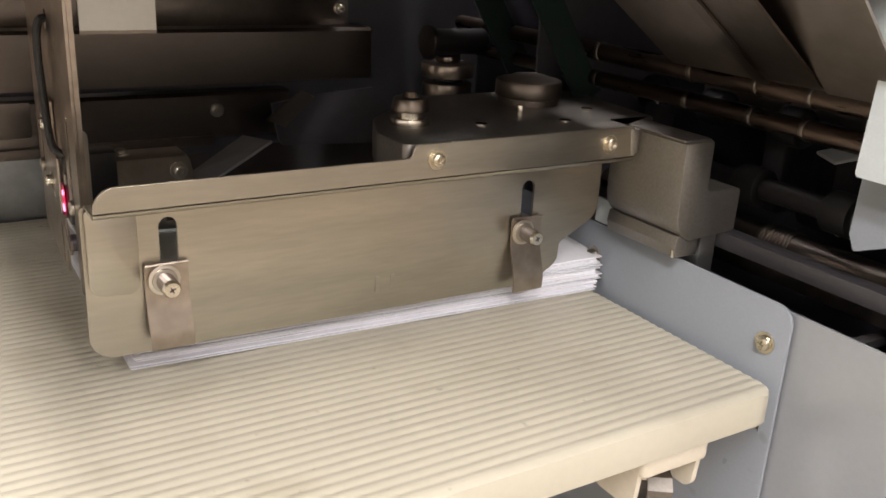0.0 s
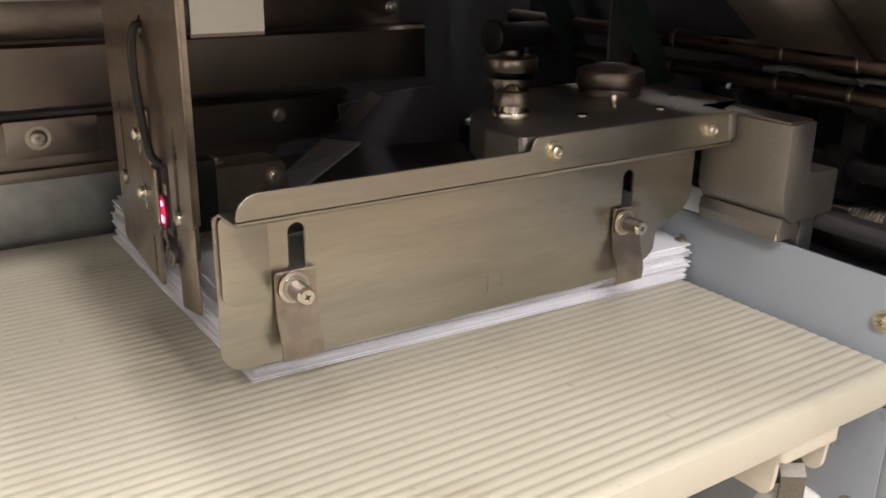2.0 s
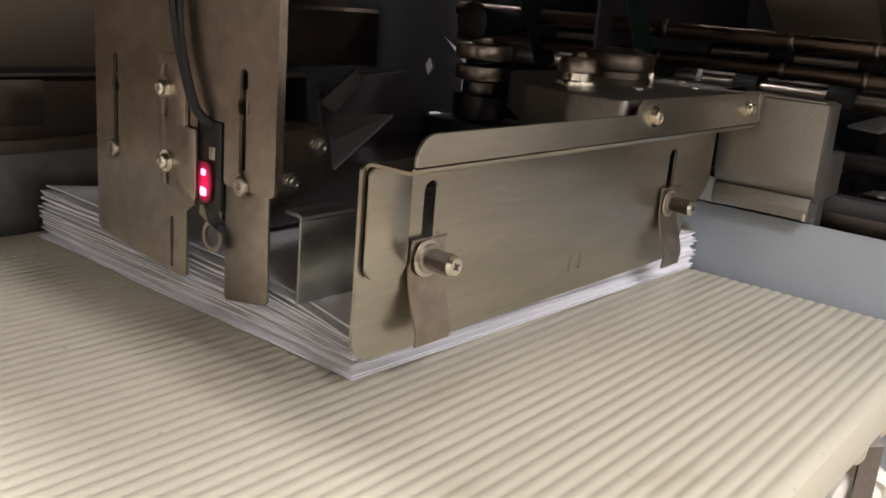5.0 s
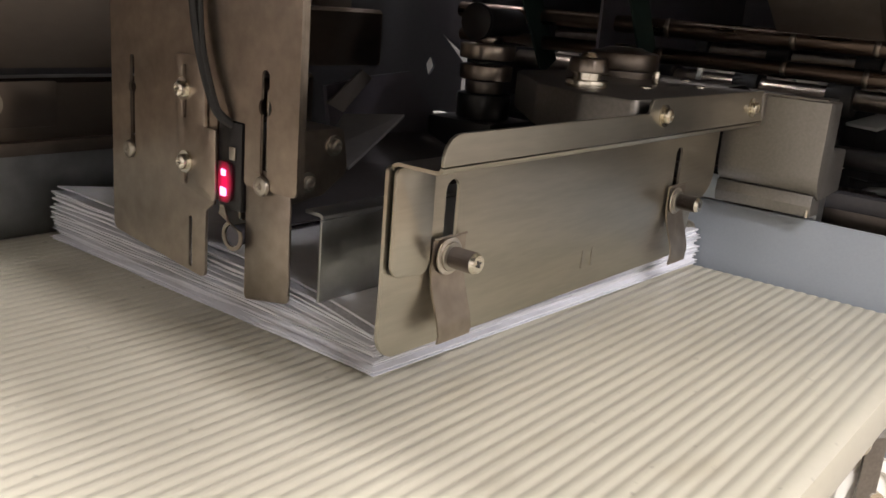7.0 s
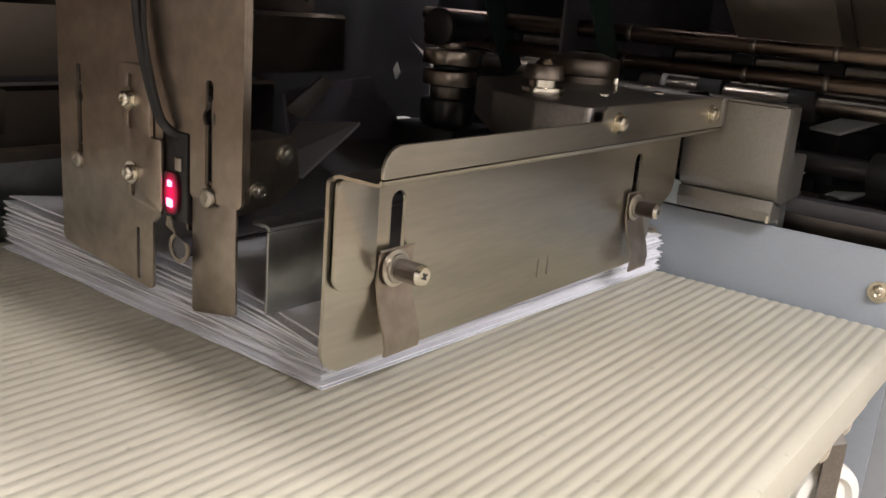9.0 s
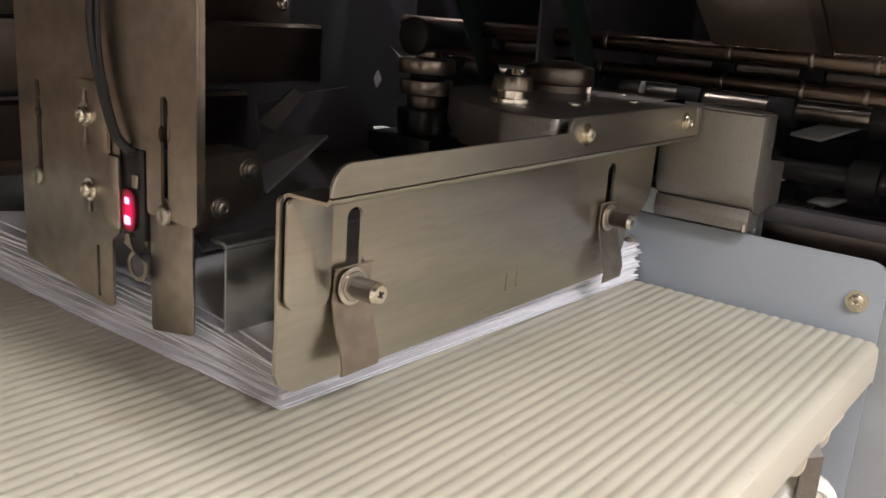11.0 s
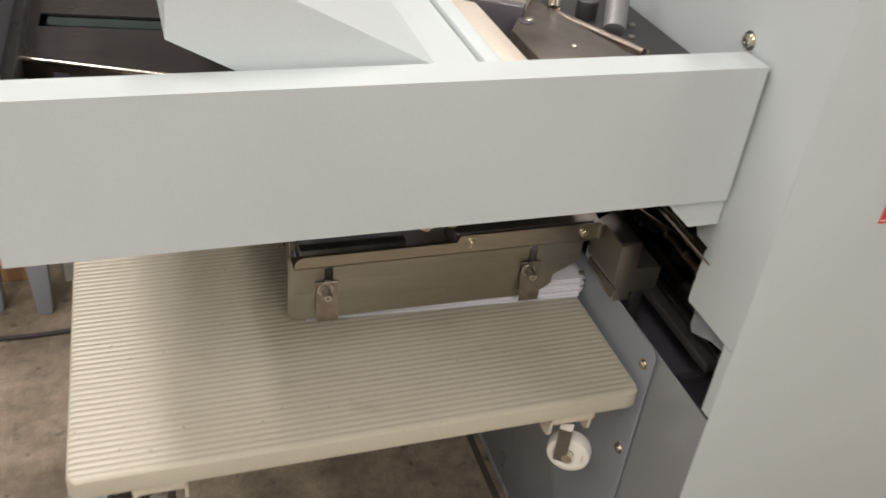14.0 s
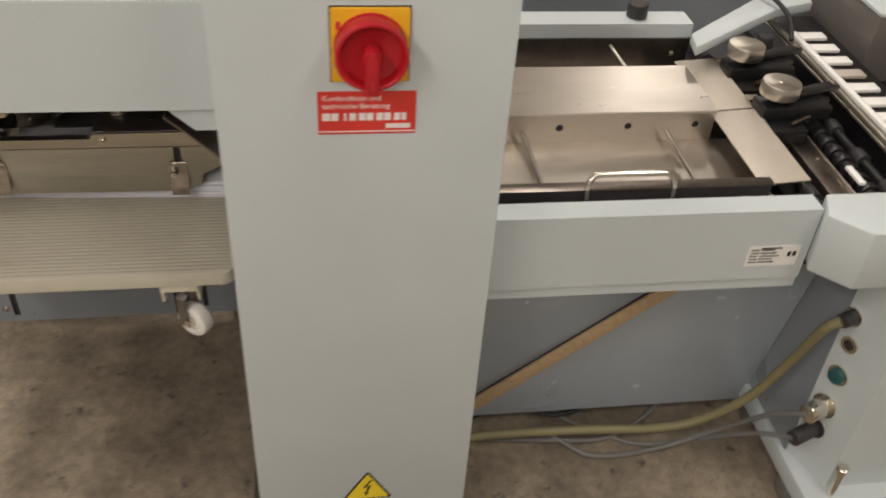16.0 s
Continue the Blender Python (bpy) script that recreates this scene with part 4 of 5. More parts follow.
prof = rounded([(0.4375, 0.5338, 0.0008), (0.4590, 0.5338, 0.0008), (0.4590, 0.5050, 0.0035), (0.4860, 0.5045, 0.002), (0.4855, 0.4790, 0.002), (0.4500, 0.4770, 0.001), (0.4385, 0.4830, 0.0155)], 9)
part("profile_arm", slab(prof, 0.4405, 0.500, "y", bevel=0.0008), CAST, arm, "grey blasted aluminium arm")
part("top_skin", slab(rounded([(0.4378, 0.4425, 0.001), (0.4585, 0.4425, 0.001), (0.4585, 0.5000, 0), (0.4378, 0.5000, 0)], 2), 0.5340, 0.5350, "z"), CAST_DARK, arm, smooth=False)
step_prof = rounded([(0.4425, 0.4800, 0), (0.4412, 0.4735, 0.001), (0.4425, 0.4672, 0.0008), (0.4590, 0.4672, 0.0008), (0.4590, 0.4800, 0)])
part("lower_step", slab(step_prof, 0.4425, 0.500, "y", bevel=0.0005), CAST, arm)
part("step_pin", rod((0.4425, 0.4445, 0.4672), (0.4425, 0.4445, 0.4715), 0.0011, 10), CHROME, arm)
part("upright_bar", box(0.4630, 0.4760, 0.4440, 0.470, 0.440, 0.4795, 0.001), ZINC, arm)
part("corner_post", rod((0.4345, 0.4822, 0.5205), (0.4345, 0.4822, 0.5345), 0.0062, 22), CAST, arm)
stem = bmesh.new()
rod((0.3155, 0.527, 0.5352), (0.3155, 0.527, 0.5390), 0.0108, 26, stem, None, 0.0006)
rod((0.3155, 0.527, 0.5390), (0.3155, 0.527, 0.5425), 0.0074, 22, stem)
post = part("bright_post", stem, CHROME, arm, "bright turned post")
part("post_cap", rod((0.3155, 0.527, 0.5425), (0.3155, 0.527, 0.5500), 0.0106, 26, None, 0.0092, 0.001), STEEL_DARK, post, "dark turned cap")
part("post_tip", rod((0.3155, 0.527, 0.5500), (0.3155, 0.527, 0.5525), 0.0048, 16, None, 0.0030), CHROME, post)
cap = bmesh.new()
rod((0.420, 0.562, 0.5352), (0.420, 0.562, 0.5390), 0.0195, 32, cap)
rod((0.420, 0.562, 0.5390), (0.420, 0.562, 0.5500), 0.0212, 32, cap, 0.0208, 0.0018)
rod((0.420, 0.562, 0.5500), (0.420, 0.562, 0.5525), 0.0165, 30, cap, 0.010)
part("round_cap", cap, STEEL_DARK, arm, "round steel cap")
part("pin", rod((0.386, 0.523, 0.5352), (0.386, 0.523, 0.5425), 0.0021, 14, None, None, 0.0004), CHROME, arm)
for ix, iy in ((0.352, 0.512), (0.442, 0.530), (0.405, 0.505)):
    part("pin_head", rod((ix, iy, 0.5352), (ix, iy, 0.5362), 0.0035, 16), CHROME, arm)

spindle = thing("bearing_stack", "stacked dark steel bearing collars on a spindle", "bearing")
for z0, z1, r, mt in ((0.495, 0.512, 0.016, DRIVE_BLACK), (0.512, 0.521, 0.011, STEEL_DARK), (0.5215, 0.5315, 0.0155, STEEL_BOX), (0.532, 0.535, 0.010, DRIVE_BLACK), (0.5355, 0.5455, 0.0165, STEEL_BOX), (0.546, 0.551, 0.008, STEEL_DARK)):
    part("collar", rod((0.424, 0.670, z0), (0.424, 0.670, z1), r * 1.18, 26, None, None, 0.0012), mt, spindle)
part("foot_bracket", box(0.400, 0.452, 0.645, 0.70, 0.470, 0.4945, 0.002), DRIVE_BLACK, spindle)
part("white_block", box(0.420, 0.4395, 0.712, 0.722, 0.4770, 0.4920, 0.002), LABEL, spindle, "white plastic block")
part("cross_drum", rod((0.405, 0.668, 0.5605), (0.452, 0.668, 0.5605), 0.0092, 22, None, None, 0.001), DRIVE_BLACK, spindle)
part("drum_rim", rod((0.404, 0.668, 0.5605), (0.408, 0.668, 0.5605), 0.0125, 22, None, None, 0.001), DRIVE_BLACK, spindle)

# ---- sensor head ----
sensor = thing("sensor_head", "tarnished steel sensor head plate with slots, laser sensor and cables", "sensor")
SX = 0.1465
front = rounded([(0.6855, 0.6055, 0.001), (0.5555, 0.6055, 0.001), (0.5555, 0.4925, 0.003), (0.5875, 0.4925, 0.002), (0.5875, 0.5180, 0.001), (0.6055, 0.5180, 0.001), (0.6075, 0.4800, 0.001), (0.6130, 0.4760, 0.002), (0.6135, 0.4445, 0.003), (0.6855, 0.4525, 0.004)])
holes = [key_slot(0.6685, 0.498, 0.536, 0.0018, 0.523, 0.0030), key_slot(0.5755, 0.500, 0.5385, 0.0024, 0.526, 0.0040), slot_hole(0.6240, 0.4490, 0.4700, 0.0013), slot_hole(0.6135, 0.5800, 0.5860, 0.0030)]
part("front_plate", slab(front, SX, SX + 0.0014, "x", holes), STEEL_BOX, sensor)
finger = slab(rounded([(0.5885, 0.500, 0), (0.5610, 0.500, 0), (0.5605, 0.4465, 0.003), (0.5885, 0.4415, 0.002)]), SX + 0.0018, SX + 0.0032, "x", bevel=0.0004)
part("right_finger", finger, STEEL_BOX, sensor)
part("top_plate", strip([(SX + 0.0002, 0.6040), (SX + 0.0012, 0.6060), (0.1895, 0.6060)], 0.5560, 0.6855, 0.0013, "y"), STEEL_BOX, sensor)
part("side_flange", box(SX + 0.0016, 0.1505, 0.5556, 0.5569, 0.495, 0.6045), STEEL_BOX, sensor, smooth=False)
part("label_plate", box(0.1535, 0.1888, 0.5580, 0.5592, 0.5825, 0.6045), STEEL_DARK, sensor, smooth=False)
part("blank_label", box(0.1535, 0.1885, 0.5571, 0.5579, 0.5842, 0.6042), LABEL, sensor, "blank white label", smooth=False)
sb = slab(rounded([(0.6340, 0.5420, 0.003), (0.6125, 0.5420, 0.001), (0.6115, 0.5130, 0.0005), (0.6045, 0.5130, 0.0008), (0.6040, 0.4815, 0.002), (0.6300, 0.4850, 0.003)]), SX - 0.0022, SX - 0.0004, "x", [slot_hole(0.6258, 0.5165, 0.5225, 0.0015), slot_hole(0.6258, 0.5335, 0.5365, 0.0014), slot_hole(0.6245, 0.4875, 0.4905, 0.0014)], bevel=0.0004)
part("sensor_bracket", sb, STEEL_BOX, sensor)
for yy, zz in ((0.6260, 0.5275), (0.6245, 0.4960)):
    screw(sensor, (SX - 0.0022, yy, zz), (-1, 0, 0), 0.0034, 0.003, CHROME)
for yy, zz in ((0.6700, 0.4940), (0.5755, 0.4940)):
    screw(sensor, (SX - 0.0002, yy, zz), (-1, 0, 0), 0.0042, 0.0022, STEEL, washer=False)
part("sensor_body", box(0.1468, 0.172, 0.5900, 0.6052, 0.4795, 0.5175, 0.0008), DRIVE_BLACK, sensor, "black sensor body")
part("connector", box(0.1458, 0.1467, 0.5930, 0.5970, 0.5015, 0.5070, 0.0003), STEEL, sensor, "small bright connector")
# Sensor's red window; the halo round its spots is painted into the emission.
part("laser_glow", slab(rounded([(0.6038, 0.4825, 0.001), (0.5945, 0.4830, 0.003), (0.5945, 0.5000, 0.003), (0.6038, 0.5002, 0.001)]), 0.1455, 0.1461, "x"), LASER, sensor, "glowing red laser window with painted halo")
for zz, rr in ((0.4875, 0.0020), (0.4957, 0.0015)):
    part("laser_spot", slab(rounded([(0.5995 + rr, zz - rr, 0.0006), (0.5995 - rr, zz - rr, 0.0006), (0.5995 - rr, zz + rr * 0.7, 0.0006), (0.5995 + rr, zz + rr, 0.0006)], 2), 0.1450, 0.1453, "x"), LASER_CORE, sensor)
lever_out = [(0.6015, 0.4812), (0.5990, 0.4812)] + arc(0.5935, 0.4690, 0.0066, 65, -205, 14) + [(0.6025, 0.4770)]
part("wire_lever", slab(lever_out, SX - 0.0012, SX - 0.0004, "x", [disc_hole(0.5935, 0.4690, 0.0048, 18)]), STEEL_BOX, sensor, "thin flat lever with an eye")
part("lever_sleeve", rod((SX - 0.0003, 0.5935, 0.4690), (SX + 0.012, 0.5935, 0.4690), 0.0046, 18), BLACK_DEEP, sensor)
for k, rr in ((0, 0.0021), (1, 0.0011)):
    part("cable", pipe([(SX + 0.004, 0.6125 - 0.002 * k, 0.584), (SX - 0.003, 0.6125 - 0.003 * k, 0.583), (SX - 0.0045, 0.6165 - 0.005 * k, 0.569), (SX - 0.0045, 0.6125 - 0.003 * k, 0.547), (SX - 0.0045, 0.6035 - 0.002 * k, 0.526), (SX - 0.003, 0.5985 - 0.001 * k, 0.5190), (SX + 0.003, 0.5970, 0.5155)], rr, 8), RUBBER, sensor, "black cable")

swing = thing("swing_bracket", "dark steel bracket and lever with screws beside the sensor plate", "bracket")
part("arm_plate", slab(rounded([(0.1520, 0.5110, 0.002), (0.2120, 0.5110, 0.003), (0.2160, 0.490, 0.006), (0.200, 0.4800, 0.005), (0.1520, 0.4740, 0.002)]), 0.5960, 0.5975, "y"), STEEL_BOX, swing)
part("top_flange", box(0.1520, 0.2115, 0.5977, 0.620, 0.5095, 0.5110, 0.0003), STEEL_BOX, swing)
screw(swing, (0.2060, 0.5960, 0.5030), (0, -1, 0), 0.0034, 0.0025, STEEL)
screw(swing, (0.1900, 0.5960, 0.4870), (0, -1, 0), 0.0034, 0.0025, STEEL)
screw(swing, (0.1780, 0.6100, 0.5110), (0, 0, 1), 0.0034, 0.0025, STEEL)
part("upright_flange", slab(rounded([(0.1490, 0.470, 0.001), (0.1560, 0.470, 0.001), (0.1560, 0.5330, 0.003), (0.1490, 0.5330, 0.001)]), 0.5760, 0.5772, "y"), STEEL, swing)
lever = folded([((0.263, 0.603, 0.514), (0.259, 0.643, 0.509), (0.218, 0.620, 0.494), (0.219, 0.5985, 0.491))], 0.0015)
part("lever", lever, LEVER_GREY, swing, smooth=False)
part("slanted_link", folded([((0.316, 0.685, 0.527), (0.326, 0.686, 0.522), (0.306, 0.690, 0.501), (0.292, 0.690, 0.507))], 0.0015), BAR_STEEL, swing, smooth=False)

channel = thing("paper_channel", "grey zinc-plated angle guide standing on the paper", "paper guide")
part("upright", box(0.1570, 0.262, 0.5510, 0.5524, 0.4480, 0.4832, 0.0004), ZINC, channel)
part("top_flange", strip([(0.5517, 0.4833), (0.5520, 0.4841), (0.5529, 0.4846), (0.5610, 0.4846)], 0.1570, 0.262, 0.0015, "x"), ZINC, channel)

# ---- rear cross bars ----
bars_ = thing("rear_cross_bars", "dark steel cross bars with a bright round rod", "machine frame")
part("upper_bar", strip([(0.752, 0.5225), (0.752, 0.5585), (0.7535, 0.5600), (0.772, 0.5600)], -0.070, 0.402, 0.0015, "x"), BAR_STEEL, bars_)
part("back_bar", box(-0.070, 0.392, 0.7725, 0.7745, 0.5615, 0.5850, 0.0004), STEEL_DARK, bars_)
screw(bars_, (0.384, 0.7725, 0.574), (0, -1, 0), 0.0035, 0.003)
part("lower_bar", strip([(0.7450, 0.4850), (0.7450, 0.5150), (0.7465, 0.5165), (0.760, 0.5165)], -0.070, 0.330, 0.0015, "x"), BAR_STEEL, bars_)
part("foot_bar", box(-0.070, 0.270, 0.7380, 0.7440, 0.4800, 0.4868, 0.0006), STEEL_DARK, bars_)
plate_b = slab(rounded([(0.095, 0.4935, 0.003), (0.150, 0.4935, 0.003), (0.150, 0.5170, 0.001), (0.095, 0.5170, 0.001)]), 0.7425, 0.7445, "y", bevel=0.0004)
part("joint_plate", plate_b, BAR_STEEL, bars_)
for sx, sz in ((0.114, 0.5060), (0.274, 0.5050)):
    screw(bars_, (sx, 0.7425 if sx < 0.2 else 0.7450, sz), (0, -1, 0), 0.0052, 0.004, STEEL)
part("rod", rod((-0.070, 0.7800, 0.5935), (0.374, 0.7800, 0.5935), 0.0058, 20), STEEL, bars_, "round steel rod")
# Black plate stands in for the dark shading round the paper pile.
shade_plate = slab([(0.300, 0.516), (0.335, 0.521), (0.378, 0.524), (0.412, 0.489), (0.440, 0.453), (0.330, 0.455), (0.305, 0.49)], 0.700, 0.703, "y")
part("black_plate", shade_plate, BLACK_DEEP, bars_, "black plate standing in for dark shading")

apron = folded([((0.205, 0.628, 0.4575), (0.418, 0.628, 0.4575), (0.446, 0.700, 0.4790), (0.300, 0.704, 0.4875), (0.222, 0.690, 0.4860))], 0.0015)
part("black_apron", apron, APRON_BLACK, bars_, "dull black sloping apron", smooth=False)

wall_b = thing("rear_machine_wall", "dark blue-grey inner rear wall with a long cut-out", "machine wall")
wall_out = [(-0.085, 0.30), (0.56, 0.30), (0.56, 0.52), (0.434, 0.615), (0.415, 0.69), (-0.085, 0.69)]
cut = [rect(-0.05, 0.388, 0.581, 0.604), rect(0.10, 0.225, 0.520, 0.5275), rounded([(0.513, 0.5075, 0.002), (0.5205, 0.516, 0.001), (0.5150, 0.527, 0.003), (0.5085, 0.518, 0.003)], 3)]
part("panel", slab(wall_out, 0.795, 0.797, "y", cut), GREY_WALL, wall_b)
# Unseen top sheet added to stop lamp light leaking onto the rear wall.
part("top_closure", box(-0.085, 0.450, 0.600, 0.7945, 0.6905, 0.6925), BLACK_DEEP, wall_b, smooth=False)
part("skirt_plate", box(-0.083, 0.215, 0.7925, 0.7940, 0.302, 0.4795, 0.0004), ZINC, wall_b, "plain zinc skirt plate", smooth=False)
# Black sheet added behind the slanted edge, standing in for the dark interior.
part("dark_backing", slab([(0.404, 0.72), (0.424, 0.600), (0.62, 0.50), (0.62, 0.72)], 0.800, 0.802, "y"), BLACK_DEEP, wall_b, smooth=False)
light_wall = thing("pale_back_cover", "pale grey outer cover behind the cut-out with small black parts", "machine cover")
part("cover", box(-0.085, 0.640, 0.850, 0.853, 0.30, 0.72), LABEL, light_wall, smooth=False)
for bx, bw in ((0.215, 0.02), (0.262, 0.03), (0.305, 0.012), (0.12, 0.018)):
    part("relay", box(bx, bx + bw, 0.800, 0.812, 0.592, 0.602, 0.001), BLACK, light_wall)
part("wire", pipe([(0.20, 0.805, 0.604), (0.225, 0.80, 0.599), (0.25, 0.805, 0.605), (0.27, 0.80, 0.600)], 0.001, 6), RUBBER, light_wall)

# ---- rollers, chutes and belts inside the column ----
rollers = thing("feed_rollers", "brown worn steel feed rollers with rubber rings", "rollers")
for rx, rz, r in ((0.475, 0.5665, 0.0058), (0.478, 0.5485, 0.0050)):
    part("shaft", rod((rx, 0.345, rz), (rx, 0.735, rz), r, 22), COPPERY, rollers)
for ry in (0.395, 0.430, 0.478, 0.560):
    part("clip_ring", rod((0.475, ry, 0.5665), (0.475, ry + 0.0035, 0.5665), 0.0066, 22, None, None, 0.0008), STEEL_DARK, rollers)
    part("clip_ring", rod((0.478, ry + 0.004, 0.5485), (0.478, ry + 0.0075, 0.5485), 0.0057, 22, None, None, 0.0008), STEEL_DARK, rollers)
for i, (rx, rz) in enumerate(((0.53, 0.495), (0.56, 0.53), (0.60, 0.47), (0.62, 0.55))):
    part("lower_shaft", rod((rx, 0.30, rz), (rx, 0.735, rz), 0.007, 20), STEEL_BOX if i % 2 else BLACK, rollers)
    for k in range(6):
        y0 = 0.33 + 0.065 * k
        part("grip_ring", rod((rx, y0, rz), (rx, y0 + 0.018, rz), 0.0125, 22, None, None, 0.0015), RUBBER, rollers)
# White tabs stand in for bright gaps between the rollers.
for tx, ty, tz, w, h, yaw, tip in ((0.568, 0.484, 0.532, 0.0085, 0.0075, -35, 12), (0.530, 0.560, 0.5350, 0.003, 0.006, -35, 12)):
    part("paper_tab", moved(box(-0.0005, 0.0005, -w, w, -h, h), Matrix.Translation((tx, ty, tz)) @ Matrix.Rotation(radians(yaw), 4, "Z") @ Matrix.Rotation(radians(tip), 4, "Y")), LABEL, rollers, "white tab standing in for a bright gap", smooth=False)
    part("tab_holder", box(tx - 0.004, tx + 0.008, ty - 0.008, ty + 0.008, 0.470, tz - h + 0.001, 0.001), BLACK, rollers)
# White ledges, likewise added where light shows through the rollers.
for tx, ty, tz, lx_, ly_, yaw in ((0.600, 0.448, 0.516, 0.022, 0.014, -30), (0.598, 0.434, 0.4705, 0.020, 0.009, -30), (0.545, 0.462, 0.488, 0.006, 0.010, -20)):
    part("pale_ledge", moved(box(-lx_, lx_, -ly_, ly_, -0.0012, 0.0012, 0.0005), Matrix.Translation((tx, ty, tz)) @ Matrix.Rotation(radians(yaw), 4, "Z") @ Matrix.Rotation(radians(-14), 4, "Y")), LABEL, rollers, "white ledge standing in for a bright gap")
part("dark_carrier", moved(box(-0.020, 0.020, -0.016, 0.016, 0.474, 0.512, 0.003), Matrix.Translation((0.602, 0.450, 0)) @ Matrix.Rotation(radians(-30), 4, "Z")), BLACK, rollers)
part("bright_shaft", rod((0.625, 0.345, 0.5315), (0.625, 0.735, 0.5315), 0.008, 22), STEEL_TRAY, rollers, "bright steel shaft")
part("thick_shaft", rod((0.530, 0.340, 0.4640), (0.530, 0.735, 0.4640), 0.0105, 24), STEEL_DARK, rollers)
for k in range(9):
    part("thread_ring", rod((0.530, 0.430 + 0.0026 * k, 0.4640), (0.530, 0.4315 + 0.0026 * k, 0.4640), 0.0116, 24), STEEL_BOX, rollers)
for k in range(3):
    part("cross_rail", box(0.468, 0.70, 0.345 + 0.004 * k, 0.352 + 0.004 * k, 0.446 - 0.004 * k, 0.450 - 0.004 * k), BLACK, rollers, smooth=False)
part("guide_bar", box(0.475, 0.487, 0.33, 0.735, 0.470, 0.480, 0.001), BLACK, rollers)
part("guide_bar", box(0.500, 0.508, 0.33, 0.735, 0.452, 0.470, 0.001), STEEL_DARK, rollers)

plates = thing("sheet_guide_plates", "slanted steel sheet guide plates", "guide plates")


def chute_plate(name, y0, y1, lift, mat, xa, steep=0.707):
    slope = lambda x: 0.5693 + lift + steep * (0.466 - x)
    b = strip([(xa, slope(xa)), (0.460, slope(0.460)), (0.466, slope(0.466) + 0.001)], y0, y1, 0.0014, "y")
    part(name, b, mat, plates)


chute_plate("plate", 0.4275, 0.4880, 0.0000, GUIDE_STEEL, 0.348)
chute_plate("edge_strip", 0.4195, 0.4270, -0.0012, STEEL_DARK, 0.348)
chute_plate("plate", 0.3850, 0.4190, 0.0010, STEEL_DARK, 0.348)
chute_plate("plate", 0.3400, 0.3845, 0.0000, GUIDE_STEEL, 0.396, 0.98)
chute_plate("upper_sheet", 0.3855, 0.4870, 0.0045, GUIDE_STEEL, 0.386, 1.0)


bearing = thing("belt_shaft", "dark shaft with bearing wheel, brass end and green belts", "shaft")
part("shaft", rod((0.4372, 0.740, 0.6134), (0.4108, 0.505, 0.6134), 0.0032, 14), COPPERY, bearing)
part("brass_end", rod((0.4110, 0.506, 0.6134), (0.4100, 0.497, 0.6134), 0.0042, 14), BRASS, bearing, "brass end")
for wx, wy in ((0.4169, 0.558), (0.4295, 0.672)):
    part("wheel", rod((wx + 0.0007, wy + 0.006, 0.6134), (wx - 0.0007, wy - 0.006, 0.6134), 0.0135, 26, None, None, 0.001), DRIVE_BLACK, bearing)
    part("wheel_hub", rod((wx - 0.0004, wy - 0.003, 0.6134), (wx - 0.0012, wy - 0.010, 0.6134), 0.0060, 18), STEEL_DARK, bearing)
for bx_, by_, bl in ((0.4500, 0.5710, 0.048), (0.4600, 0.660, 0.052)):
    part("belt", moved(box(-0.0105, 0.0105, -0.0008, 0.0008, -bl, bl), Matrix.Translation((bx_, by_, 0.574)) @ Matrix.Rotation(radians(-33), 4, "Y")), GREEN, bearing, "dark green belt", smooth=False)
# Black sheet added behind the belts to darken the column interior.
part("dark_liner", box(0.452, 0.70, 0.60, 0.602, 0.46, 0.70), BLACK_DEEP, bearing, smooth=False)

hanger = thing("hanging_bracket", "beige coated bracket with scalloped end and brass screw", "bracket", shift=(-0.001, 0.013, 0.0065))
hb_out = [(0.196, 0.652), (0.240, 0.652), (0.2445, 0.630)] + arc(0.2415, 0.6205, 0.0046, 20, -120, 6) + [(0.2360, 0.6195)] + arc(0.230, 0.6155, 0.0042, 40, 150, 6) + [(0.2215, 0.6130), (0.2165, 0.6150), (0.2065, 0.632)]
part("plate", slab(hb_out, 0.3600, 0.3622, "y", bevel=0.0004), BEIGE, hanger)
screw(hanger, (0.2405, 0.3600, 0.6215), (0, -1, 0), 0.0040, 0.004, CHROME)
screw(hanger, (0.2215, 0.3600, 0.6385), (0, -1, 0), 0.0042, 0.004, BRASS, name="brass_screw")
tong = thing("stop_tongue", "pale beige rounded stop tongue under the tray", "bracket", shift=(0, 0.011, 0.0065))
part("tongue", slab(rounded([(0.284, 0.66, 0), (0.306, 0.627, 0.007), (0.337, 0.6240, 0.005), (0.350, 0.66, 0)]), 0.365, 0.370, "y", bevel=0.0012), BEIGE, tong)
under = thing("under_tray_rollers", "dark rollers with beige holders under the tray", "rollers", shift=(0, 0.011, 0.004))
